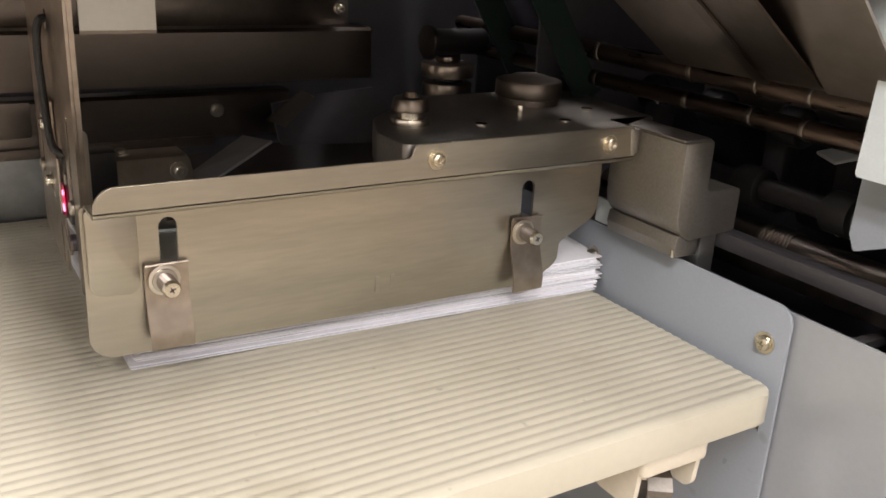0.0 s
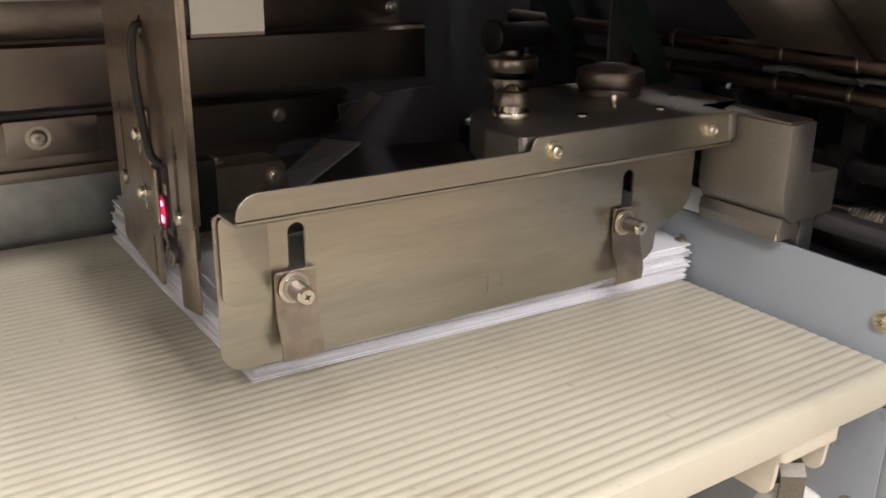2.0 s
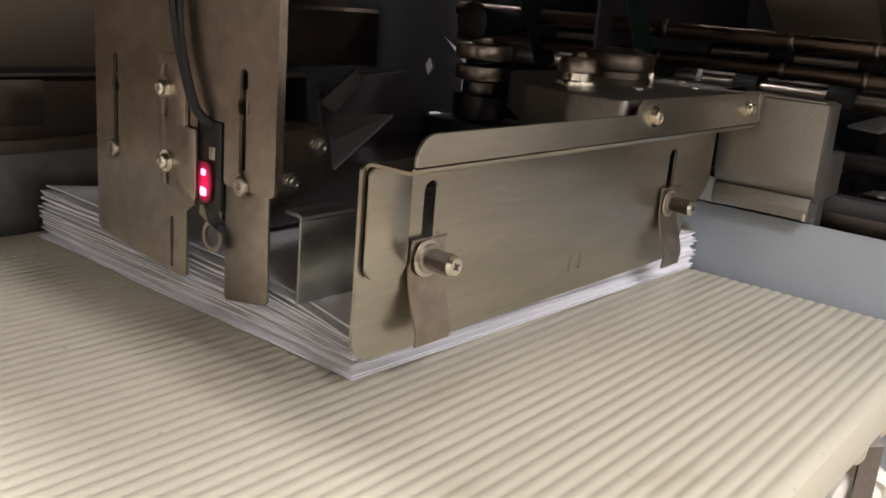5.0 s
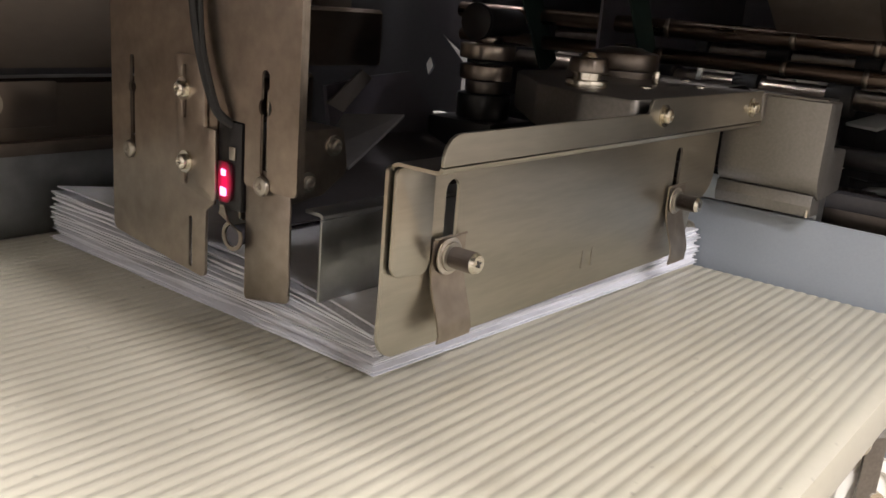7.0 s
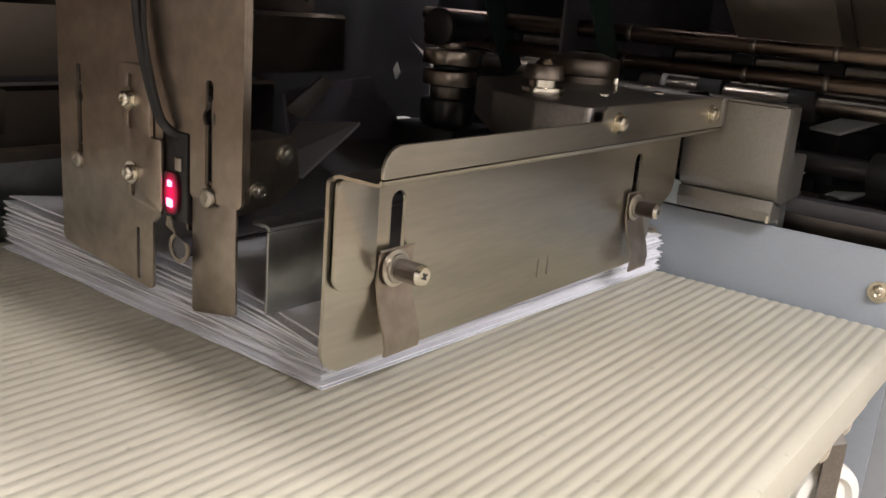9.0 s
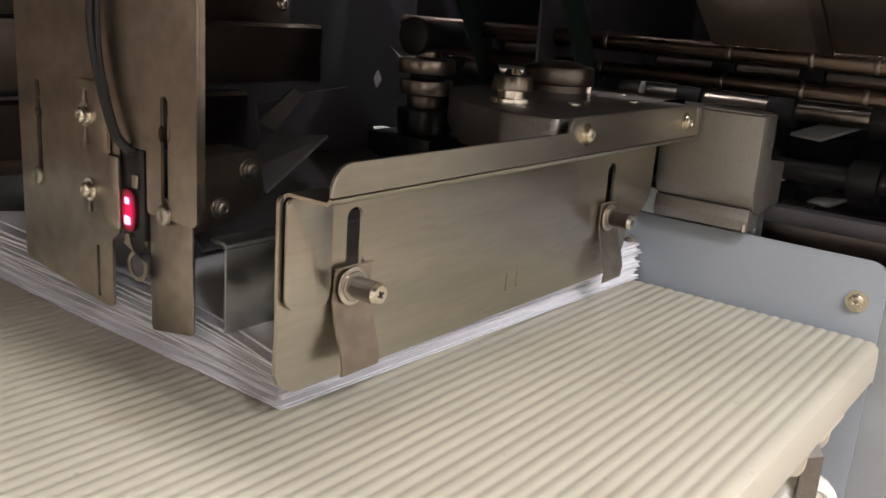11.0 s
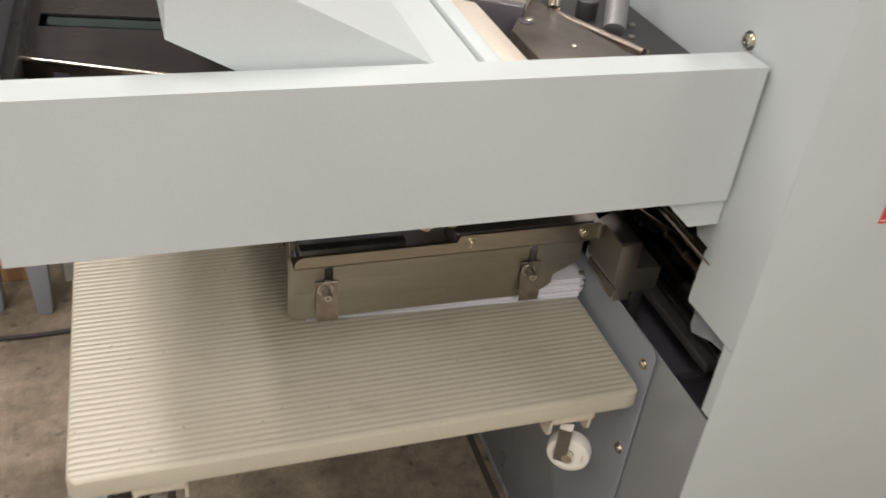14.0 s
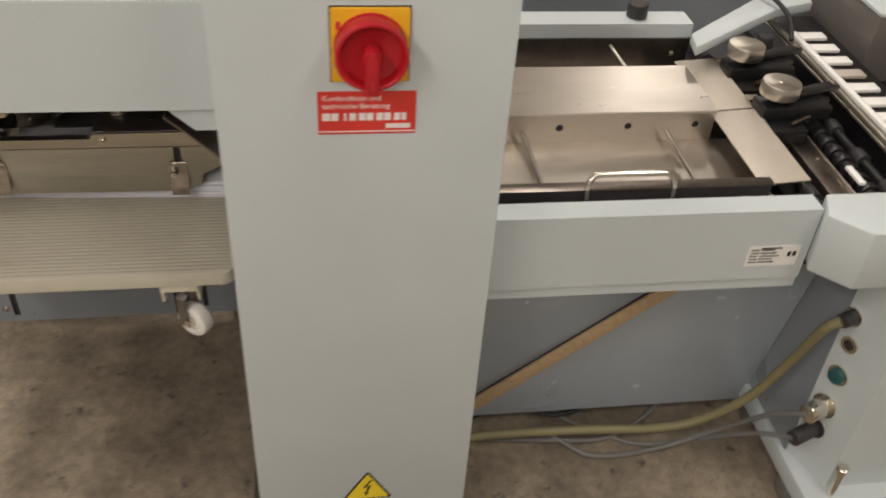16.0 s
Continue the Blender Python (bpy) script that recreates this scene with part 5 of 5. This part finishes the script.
for ux, uy in ((0.206, 0.448), (0.150, 0.456)):
    part("roller", rod((ux, uy + 0.001, 0.6385), (ux, uy + 0.045, 0.6385), 0.0118, 28, None, None, 0.001), RUBBER, under)
    ring = [(0.0105, 0), (0.0122, 0), (0.0122, 0.006), (0.0105, 0.006)]
    rb = bmesh.new()
    loops = [[rb.verts.new((ux + r_ * math.cos(2 * math.pi * i / 28), uy - 0.003 + d_, 0.6385 + r_ * math.sin(2 * math.pi * i / 28))) for i in range(28)] for r_, d_ in ring]
    for la, lb in zip(loops, loops[1:] + loops[:1]):
        for i in range(28):
            rb.faces.new((la[i], la[(i + 1) % 28], lb[(i + 1) % 28], lb[i]))
    part("roller_rim", rb, BEIGE if ux > 0.2 else RUBBER, under)
    part("roller_hub", rod((ux, uy - 0.004, 0.6385), (ux, uy + 0.002, 0.6385), 0.0035, 16), STEEL_DARK, under)
part("axle", rod((-0.055, 0.46, 0.655), (0.34, 0.46, 0.655), 0.004, 14), STEEL_DARK, under)
for k, (sy, sz) in enumerate(((0.0, 0.0), (0.05, 0.004))):
    finger_pts = [(-0.03, 0.40 + sy, 0.6585), (0.05, 0.42 + sy, 0.651 + sz), (0.12, 0.445 + sy, 0.640 + sz), (0.171, 0.462 + sy, 0.6320 + sz)]
    part("belt_nose", pipe(finger_pts, 0.0032, 10), GREEN, under, "dark green round belt")
for ux, uw, uz in ((0.095, 0.036, 0.6445), (0.137, 0.036, 0.6395), (0.184, 0.035, 0.6285)):
    part("holder", slab(rounded([(ux, 0.660, 0), (ux + 0.001, uz + 0.003, 0.003), (ux + uw - 0.003, uz, 0.004), (ux + uw, 0.660, 0)]), 0.400, 0.424, "y", bevel=0.001), BEIGE, under, "beige holder")
for gx in (-0.015, 0.07):
    part("belt_loop", moved(box(gx - 0.012, gx + 0.012, 0.40, 0.70, -0.001, 0.001, 0.0005), Matrix.Translation((0, 0, 0.645))), GREEN, under, "dark green belt")

# ---- neighbouring delivery machine ----
unit = thing("delivery_unit", "light grey delivery unit front beam and frame", "machine housing")
part("front_beam", strip([(0.372, 0.402), (0.339, 0.402), (0.339, 0.502), (0.366, 0.502), (0.366, 0.485)][::-1], 0.7185, 1.119, -0.0015, "x"), PAINT, unit)
part("end_return", box(1.1175, 1.119, 0.341, 0.366, 0.404, 0.500), PAINT, unit, smooth=False)
part("bottom_lip", strip([(0.342, 0.384), (0.342, 0.4005), (0.40, 0.4005)], 0.7185, 1.119, 0.0015, "x"), PAINT, unit)
part("rear_rail", strip([(0.785, 0.503), (0.785, 0.525), (0.83, 0.525), (0.83, 0.40)], 0.7185, 1.118, -0.0015, "x"), PAINT, unit)
part("rail_liner", box(0.7185, 1.116, 0.7815, 0.7845, 0.425, 0.5025), STEEL_DARK, unit, smooth=False)
part("rail_shelf", box(0.7185, 1.116, 0.700, 0.7810, 0.4420, 0.4440), STEEL_TRAY, unit, smooth=False)
part("shelf_panel", strip([(0.405, 0.399), (0.468, 0.024)], 0.7185, 1.205, 0.0015, "x"), PANEL_BLUE, unit, "blue-grey lower panel")
# Black sheet added to keep the space under the unit dark.
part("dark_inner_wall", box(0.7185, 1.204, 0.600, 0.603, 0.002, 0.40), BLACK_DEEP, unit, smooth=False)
part("rear_cover", box(0.7185, 1.60, 1.02, 1.025, 0.02, 0.53), PAINT_BLUE, unit, smooth=False)
part("deck_underside", box(0.7185, 1.118, 0.40, 0.775, 0.42, 0.424), PAINT_BLUE, unit, smooth=False)
part("knob", rod((1.035, 0.812, 0.525), (1.035, 0.812, 0.548), 0.016, 24, None, None, 0.003), BLACK, unit)

plate_tag = thing("rating_plate", "pale rating plate with small dark print", "sticker")
part("backing", slab(rect(1.042, 1.108, 0.422, 0.452), 0.3366, 0.3373, "y"), LABEL, plate_tag, smooth=False)
for row in range(5):
    v = 0.4455 - 0.0045 * row
    bars([(1.046, 1.056), (1.058, 1.075 + 0.004 * (row % 3))], v, v + 0.0016, INK, plate_tag, 0.3365)
bars([(1.058, 1.084)], 0.4478, 0.4500, INK, plate_tag, 0.3365)
bars([(1.093, 1.0975), (1.0995, 1.104)], 0.4360, 0.4430, INK, plate_tag, 0.3365, "mark")

tray = thing("steel_delivery_tray", "bright brushed steel delivery tray with a bent handle", "tray")
part("tray_floor", box(0.7195, 1.112, 0.392, 0.568, 0.4545, 0.4565), STEEL_TRAY, tray, smooth=False)
step = slab(rect(0.7195, 1.078, 0.4566, 0.4985), 0.568, 0.5695, "y", [disc_hole(0.862, 0.478, 0.0052), disc_hole(0.957, 0.479, 0.0052), disc_hole(1.052, 0.480, 0.0052)])
part("step_face", step, STEEL_TRAY, tray)
part("step_backing", box(0.72, 1.077, 0.574, 0.576, 0.457, 0.497), BLACK_DEEP, tray, smooth=False)
part("step_top", strip([(0.568, 0.4975), (0.5690, 0.4992), (0.698, 0.4992)], 0.7195, 1.080, 0.0013, "x"), STEEL_TRAY, tray)
part("front_flange", strip([(0.3850, 0.5065), (0.3850, 0.4730), (0.3855, 0.4560)], 0.7195, 1.075, 0.0012, "x"), BLACK, tray, "dark front flange")
part("front_lip", box(0.7195, 1.078, 0.3830, 0.4000, 0.5068, 0.5080, 0.0004), STEEL_DARK, tray)
hp = [(0.848, 0.384, 0.495), (0.848, 0.387, 0.513), (0.854, 0.390, 0.5215), (0.864, 0.391, 0.5240), (0.936, 0.391, 0.5240), (0.946, 0.390, 0.5215), (0.952, 0.387, 0.513), (0.952, 0.384, 0.495)]
part("handle", pipe(hp, 0.0037, 14, smooth=4), CHROME, tray, "bright bent handle")
for bx in (0.812, 1.011):
    part("guide_rod", rod((bx, 0.567, 0.472), (bx + 0.001, 0.436, 0.469), 0.0034, 14), STEEL, tray)
    part("rod_foot", rod((bx + 0.001, 0.438, 0.457), (bx + 0.001, 0.438, 0.471), 0.0032, 12), STEEL, tray)
part("far_rod", rod((0.990, 0.781, 0.492), (1.003, 0.735, 0.480), 0.003, 12), STEEL, tray)
screw(tray, (1.090, 0.7795, 0.480), (0, -1, 0), 0.0032, 0.003, CHROME)
for cx in (0.80, 1.04):
    part("catch", box(cx - 0.007, cx + 0.007, 0.366, 0.3785, 0.488, 0.497, 0.001), BLACK, tray)

cream_guides = thing("cream_side_guides", "cream sloped sheet guides beside the tray", "guide plates")
m1 = Matrix.Translation((1.110, 0, 0.490)) @ Matrix.Rotation(radians(-4), 4, "Y")
part("front_guide", moved(box(-0.032, 0.032, 0.412, 0.585, -0.001, 0.001, 0.0004), m1), BEIGE, cream_guides)
part("rear_guide", moved(box(-0.032, 0.032, 0.589, 0.735, -0.001, 0.001, 0.0004), m1), BEIGE, cream_guides)

drive = thing("roller_drive", "black roller drive with silver knobs and steel rails", "drive unit")
part("bed", box(1.128, 1.60, 0.36, 0.90, 0.40, 0.455, 0.002), DRIVE_BLACK, drive)
part("flat_rail", box(1.177, 1.2055, 0.375, 0.575, 0.4560, 0.4690, 0.001), STEEL_DARK, drive, "dull flat steel rail")
part("rail_edge", box(1.2060, 1.2090, 0.372, 0.580, 0.4560, 0.4720, 0.0005), STEEL_TRAY, drive, "bright rail edge")
screw(drive, (1.197, 0.492, 0.4690), (0, 0, 1), 0.0032, 0.002, CHROME, washer=False)
part("ribbed_shaft", rod((1.231, 0.37, 0.4660), (1.231, 0.60, 0.4660), 0.0085, 20), DRIVE_BLACK, drive)
for j in range(9):
    part("rib", rod((1.231, 0.392 + 0.022 * j, 0.4660), (1.231, 0.404 + 0.022 * j, 0.4660), 0.0125, 22, None, None, 0.0012), DRIVE_BLACK, drive)
part("pale_strip", box(1.2165, 1.2250, 0.420, 0.459, 0.4760, 0.4805, 0.0006), LABEL, drive, "pale plastic strip")
for ax, az in ((1.152, 0.466), (1.257, 0.470)):
    part("shaft", rod((ax, 0.37, az), (ax, 0.88, az), 0.0062, 18), DRIVE_BLACK, drive)
    for j in range(6):
        part("tyre", rod((ax, 0.405 + 0.075 * j, az), (ax, 0.427 + 0.075 * j, az), 0.0105, 20, None, None, 0.0015), RUBBER, drive)
part("long_bar", rod((1.2815, 0.380, 0.4985), (1.2815, 0.870, 0.4985), 0.0048, 18), STEEL, drive, "long round steel bar")
part("bar_strip", box(1.2720, 1.2755, 0.380, 0.870, 0.4930, 0.4970, 0.0005), STEEL_TRAY, drive)
part("comb_bed", box(1.2870, 1.3620, 0.380, 0.870, 0.4840, 0.4990, 0.001), DRIVE_BLACK, drive)
part("comb_bar", box(1.2885, 1.2975, 0.395, 0.800, 0.4995, 0.5060, 0.0008), LABEL, drive, "white comb bar")
for j in range(10):
    y0 = 0.785 - 0.0412 * j
    part("white_finger", box(1.2980, 1.3400, y0 - 0.0105, y0 + 0.0105, 0.5005, 0.5062, 0.0012), BEIGE if j == 3 else LABEL, drive, "white plastic finger")
for kx, ky in ((1.163, 0.692), (1.166, 0.579)):
    part("bracket", box(kx - 0.026, kx + 0.075, ky - 0.020, ky + 0.018, 0.488, 0.508, 0.003), DRIVE_BLACK, drive)
    part("bracket_foot", box(kx - 0.020, kx + 0.034, ky - 0.046, ky + 0.034, 0.4560, 0.4875, 0.003), DRIVE_BLACK, drive)
    kb = bmesh.new()
    rod((kx, ky, 0.519), (kx, ky, 0.5375), 0.0268, 44, kb, 0.0262, 0.0015)
    rod((kx, ky, 0.5375), (kx, ky, 0.5381), 0.0040, 20, kb, 0.0036)
    knob = part("knob", kb, STEEL_TRAY, drive, "turned aluminium knob")
    part("knob_stem", rod((kx, ky, 0.5085), (kx, ky, 0.5189), 0.010, 18), DRIVE_BLACK, knob)
    arm_ = part("lever_arm", moved(box(0.0, 0.104, -0.009, 0.009, 0.5085, 0.5165, 0.002), Matrix.Translation((kx + 0.004, ky + 0.002, 0)) @ Matrix.Rotation(radians(18), 4, "Z")), DRIVE_BLACK, drive)
    part("lever_screw", rod((kx + 0.097, ky + 0.032, 0.5166), (kx + 0.097, ky + 0.032, 0.5190), 0.0050, 16, None, None, 0.0006), STEEL, arm_)
    part("wheel_hub", rod((kx - 0.022, ky - 0.020, 0.4840), (kx - 0.027, ky - 0.023, 0.4860), 0.0080, 22, None, None, 0.001), STEEL_DARK, drive)
    part("hub_bolt", rod((kx - 0.027, ky - 0.023, 0.4860), (kx - 0.029, ky - 0.024, 0.4868), 0.0036, 16), CHROME, drive)
    part("clip_plate", box(kx - 0.030, kx - 0.012, ky + 0.019, ky + 0.033, 0.4990, 0.5005, 0.0004), STEEL_TRAY, drive, "small bright clip")
    part("lock_nut", rod((kx + 0.080, ky + 0.012, 0.4885), (kx + 0.080, ky + 0.012, 0.5040), 0.0062, 18, None, None, 0.001), STEEL_DARK, drive)
    part("thin_rod", rod((kx + 0.01, ky - 0.035, 0.4925), (kx + 0.07, ky - 0.005, 0.4945), 0.0030, 12), STEEL_DARK, drive)
part("black_grip", rod((1.222, 0.750, 0.5000), (1.222, 0.750, 0.5230), 0.0130, 22, None, 0.0115, 0.002), RUBBER, drive)
part("cable", pipe([(1.235, 0.90, 0.545), (1.258, 0.84, 0.548), (1.272, 0.79, 0.535), (1.268, 0.755, 0.512)], 0.0038, 8), RUBBER, drive)

arm_c = thing("swivel_cover", "pale grey folded arm cover beside the rollers", "machine cover")
part("arm", slab([(1.086, 0.690), (1.27, 0.822), (1.34, 0.845), (1.34, 0.895), (1.24, 0.855), (1.094, 0.735)], 0.518, 0.534, "z", bevel=0.003), PAINT, arm_c)

end_box = thing("end_cabinet", "pale grey end cabinet with cable sockets", "machine cabinet")
part("top_cover", slab(rounded([(1.112, 0.318, 0), (1.150, 0.280, 0.004), (1.45, 0.280, 0), (1.45, 0.36, 0), (1.13, 0.36, 0)]), 0.428, 0.510, "z", bevel=0.003), PAINT, end_box)
part("side_wall", slab([(0.330, 0.03), (0.52, 0.03), (0.52, 0.42), (0.335, 0.427)], 1.206, 1.209, "x"), PAINT_BLUE, end_box)
part("front_wall", strip([(1.2065, 0.335), (1.235, 0.262), (1.45, 0.262)], 0.03, 0.427, 0.002, "z"), PAINT, end_box)
foot2 = slab(rounded([(1.198, 0.238, 0.006), (1.38, 0.238, 0.006), (1.38, 0.50, 0.004), (1.198, 0.50, 0.004)]), 0.034, 0.066, "z", bevel=0.002)
part("foot", foot2, PAINT, end_box)
part("foot_bolt", rod((1.2370, 0.2500, 0.066), (1.2370, 0.2500, 0.118), 0.0055, 16), CHROME, end_box, "bright levelling bolt")
hx = bmesh.new()
hexagon((1.2370, 0.2500, 0.118), 0.009, 0.008, hx)
part("bolt_head", hx, CHROME, end_box)
part("castor", rod((1.200, 0.300, 0.0168), (1.214, 0.300, 0.0168), 0.0168, 24, None, None, 0.002), CABLE_GREY, end_box)
part("castor", rod((1.202, 0.44, 0.0168), (1.216, 0.44, 0.0168), 0.0168, 24, None, None, 0.002), CABLE_GREY, end_box)
N = Vector((-0.93, -0.37, 0)).normalized()
for nm, px, py, pz, r, l, mt in (("socket_plug", 1.2105, 0.325, 0.340, 0.010, 0.022, BLACK), ("socket", 1.2145, 0.314, 0.300, 0.009, 0.003, BLACK), ("round_socket", 1.2160, 0.310, 0.247, 0.011, 0.010, TEAL), ("metal_plug", 1.2165, 0.309, 0.188, 0.0135, 0.036, CHROME), ("power_plug", 1.2170, 0.308, 0.143, 0.0115, 0.045, BLACK)):
    p = Vector((px, py, pz))
    part(nm, rod(p, p + N * l, r, 22, None, None, 0.0015), mt, end_box)
    part("socket_rim", rod(p - N * 0.001, p + N * 0.003, r * 1.35, 22), CHROME if nm != "power_plug" else BLACK, end_box)

hose = thing("olive_cable", "thick olive-grey cable hanging from the end cabinet to the floor", "cable")
part("cable", pipe([(1.190, 0.317, 0.340), (1.178, 0.328, 0.315), (1.180, 0.365, 0.215), (1.150, 0.39, 0.110), (1.075, 0.415, 0.032), (0.917, 0.425, 0.026), (0.781, 0.428, 0.024), (0.70, 0.42, 0.020)], 0.0070, 12), CABLE_OLIVE, hose)
for pts, r in (([(1.183, 0.296, 0.188), (1.160, 0.33, 0.150), (1.12, 0.38, 0.060), (1.039, 0.392, 0.010), (0.939, 0.390, 0.006), (0.868, 0.436, 0.008), (0.72, 0.43, 0.012)], 0.0040), ([(1.175, 0.292, 0.143), (1.150, 0.33, 0.110), (1.10, 0.39, 0.030), (1.02, 0.405, 0.006), (0.95, 0.44, 0.006), (0.905, 0.475, 0.006), (0.885, 0.51, 0.03), (0.875, 0.53, 0.07)], 0.0036), ([(1.11, 0.53, 0.06), (1.09, 0.50, 0.012), (1.03, 0.45, 0.006), (0.96, 0.42, 0.006), (0.88, 0.425, 0.006), (0.74, 0.44, 0.006)], 0.004)):
    c = thing("grey_cable", "thin grey cable lying on the floor", "cable", "floor cables")
    part("cable", pipe(pts, r, 8), CABLE_GREY, c)

random.seed(11)
for k in range(4):
    c = thing("dark_cable", "thin dark cable tangled under the delivery unit", "cable", "floor cables")
    y_ = 0.485 + 0.022 * k
    pts = [(1.17 - 0.02 * k, y_ + 0.02, 0.10 + 0.02 * k)] + [(1.12 - 0.075 * j, y_ + random.uniform(-0.03, 0.03), 0.005 + 0.008 * k + random.uniform(0, 0.018)) for j in range(6)]
    part("cable", pipe(pts, 0.0034, 8), RUBBER, c)

stripx = thing("hardboard_strip", "long tan hardboard strip leaning under the delivery tray", "strip")
d = Vector((1.06, 0.405, 0.384)) - Vector((0.735, 0.405, 0.113))
m = Matrix.Translation((0.8975, 0.405, 0.2485)) @ Matrix.Rotation(-math.atan2(d.z, d.x), 4, "Y")
part("strip", moved(box(-d.length / 2, d.length / 2, -0.003, 0.003, -0.0105, 0.0105, 0.001), m), BROWN_STRIP, stripx)
part("dark_edge", moved(box(-d.length / 2, d.length / 2, 0.0008, 0.0032, 0.0107, 0.0122), m), BLACK, stripx, smooth=False)

tower = thing("rear_cabinet", "pale grey sheet-metal cabinet behind the roller drive", "machine cabinet")
part("body", box(1.50, 1.78, 0.93, 1.01, 0.0, 0.60, 0.003), PAINT, tower)
part("hood", box(1.3780, 1.66, 0.722, 0.9295, 0.4560, 0.5640, 0.003), TAUPE, tower, "taupe steel hood")
part("hood_top", box(1.3770, 1.661, 0.7210, 0.9295, 0.5643, 0.5700, 0.001), PAINT, tower, "pale hood top")
part("lower_panel", box(1.505, 1.775, 0.922, 0.9285, 0.05, 0.42, 0.002), BEIGE, tower)

# ---- behind the stacker ----
carton = thing("cardboard_box", "brown cardboard box with open pale flap on the floor", "box")
part("body", box(-0.75, -0.19, 1.22, 1.55, 0.001, 0.155, 0.004), CARDBOARD, carton)
part("flap", moved(box(-0.28, 0.28, -0.07, 0.07, -0.002, 0.002), Matrix.Translation((-0.47, 1.268, 0.207)) @ Matrix.Rotation(radians(46), 4, "X")), CARDBOARD, carton, "pale open flap", smooth=False)
legs = thing("rear_stand", "grey steel stand legs behind the stacker", "stand")
for lx, ly, w in ((-0.235, 1.14, 0.012), (-0.165, 1.12, 0.020)):
    part("leg", slab([(lx - w * 0.5, 0.0), (lx + w * 0.6, 0.0), (lx + w * 1.4, 0.30), (lx - w * 1.4, 0.30)], ly, ly + 0.03, "y", bevel=0.002), PAINT_BLUE, legs)
part("shelf", box(-0.30, 0.30, 1.10, 1.30, 0.30, 0.33, 0.003), PAINT_BLUE, legs)
lead = thing("black_cable", "thin black cable lying on the concrete floor", "cable")
part("cable", pipe([(-0.9, 1.12, 0.004), (-0.5, 1.10, 0.004), (-0.31, 1.078, 0.004), (-0.22, 1.066, 0.004), (-0.13, 1.066, 0.004), (0.1, 1.08, 0.004)], 0.004, 8), RUBBER, lead)

settle()
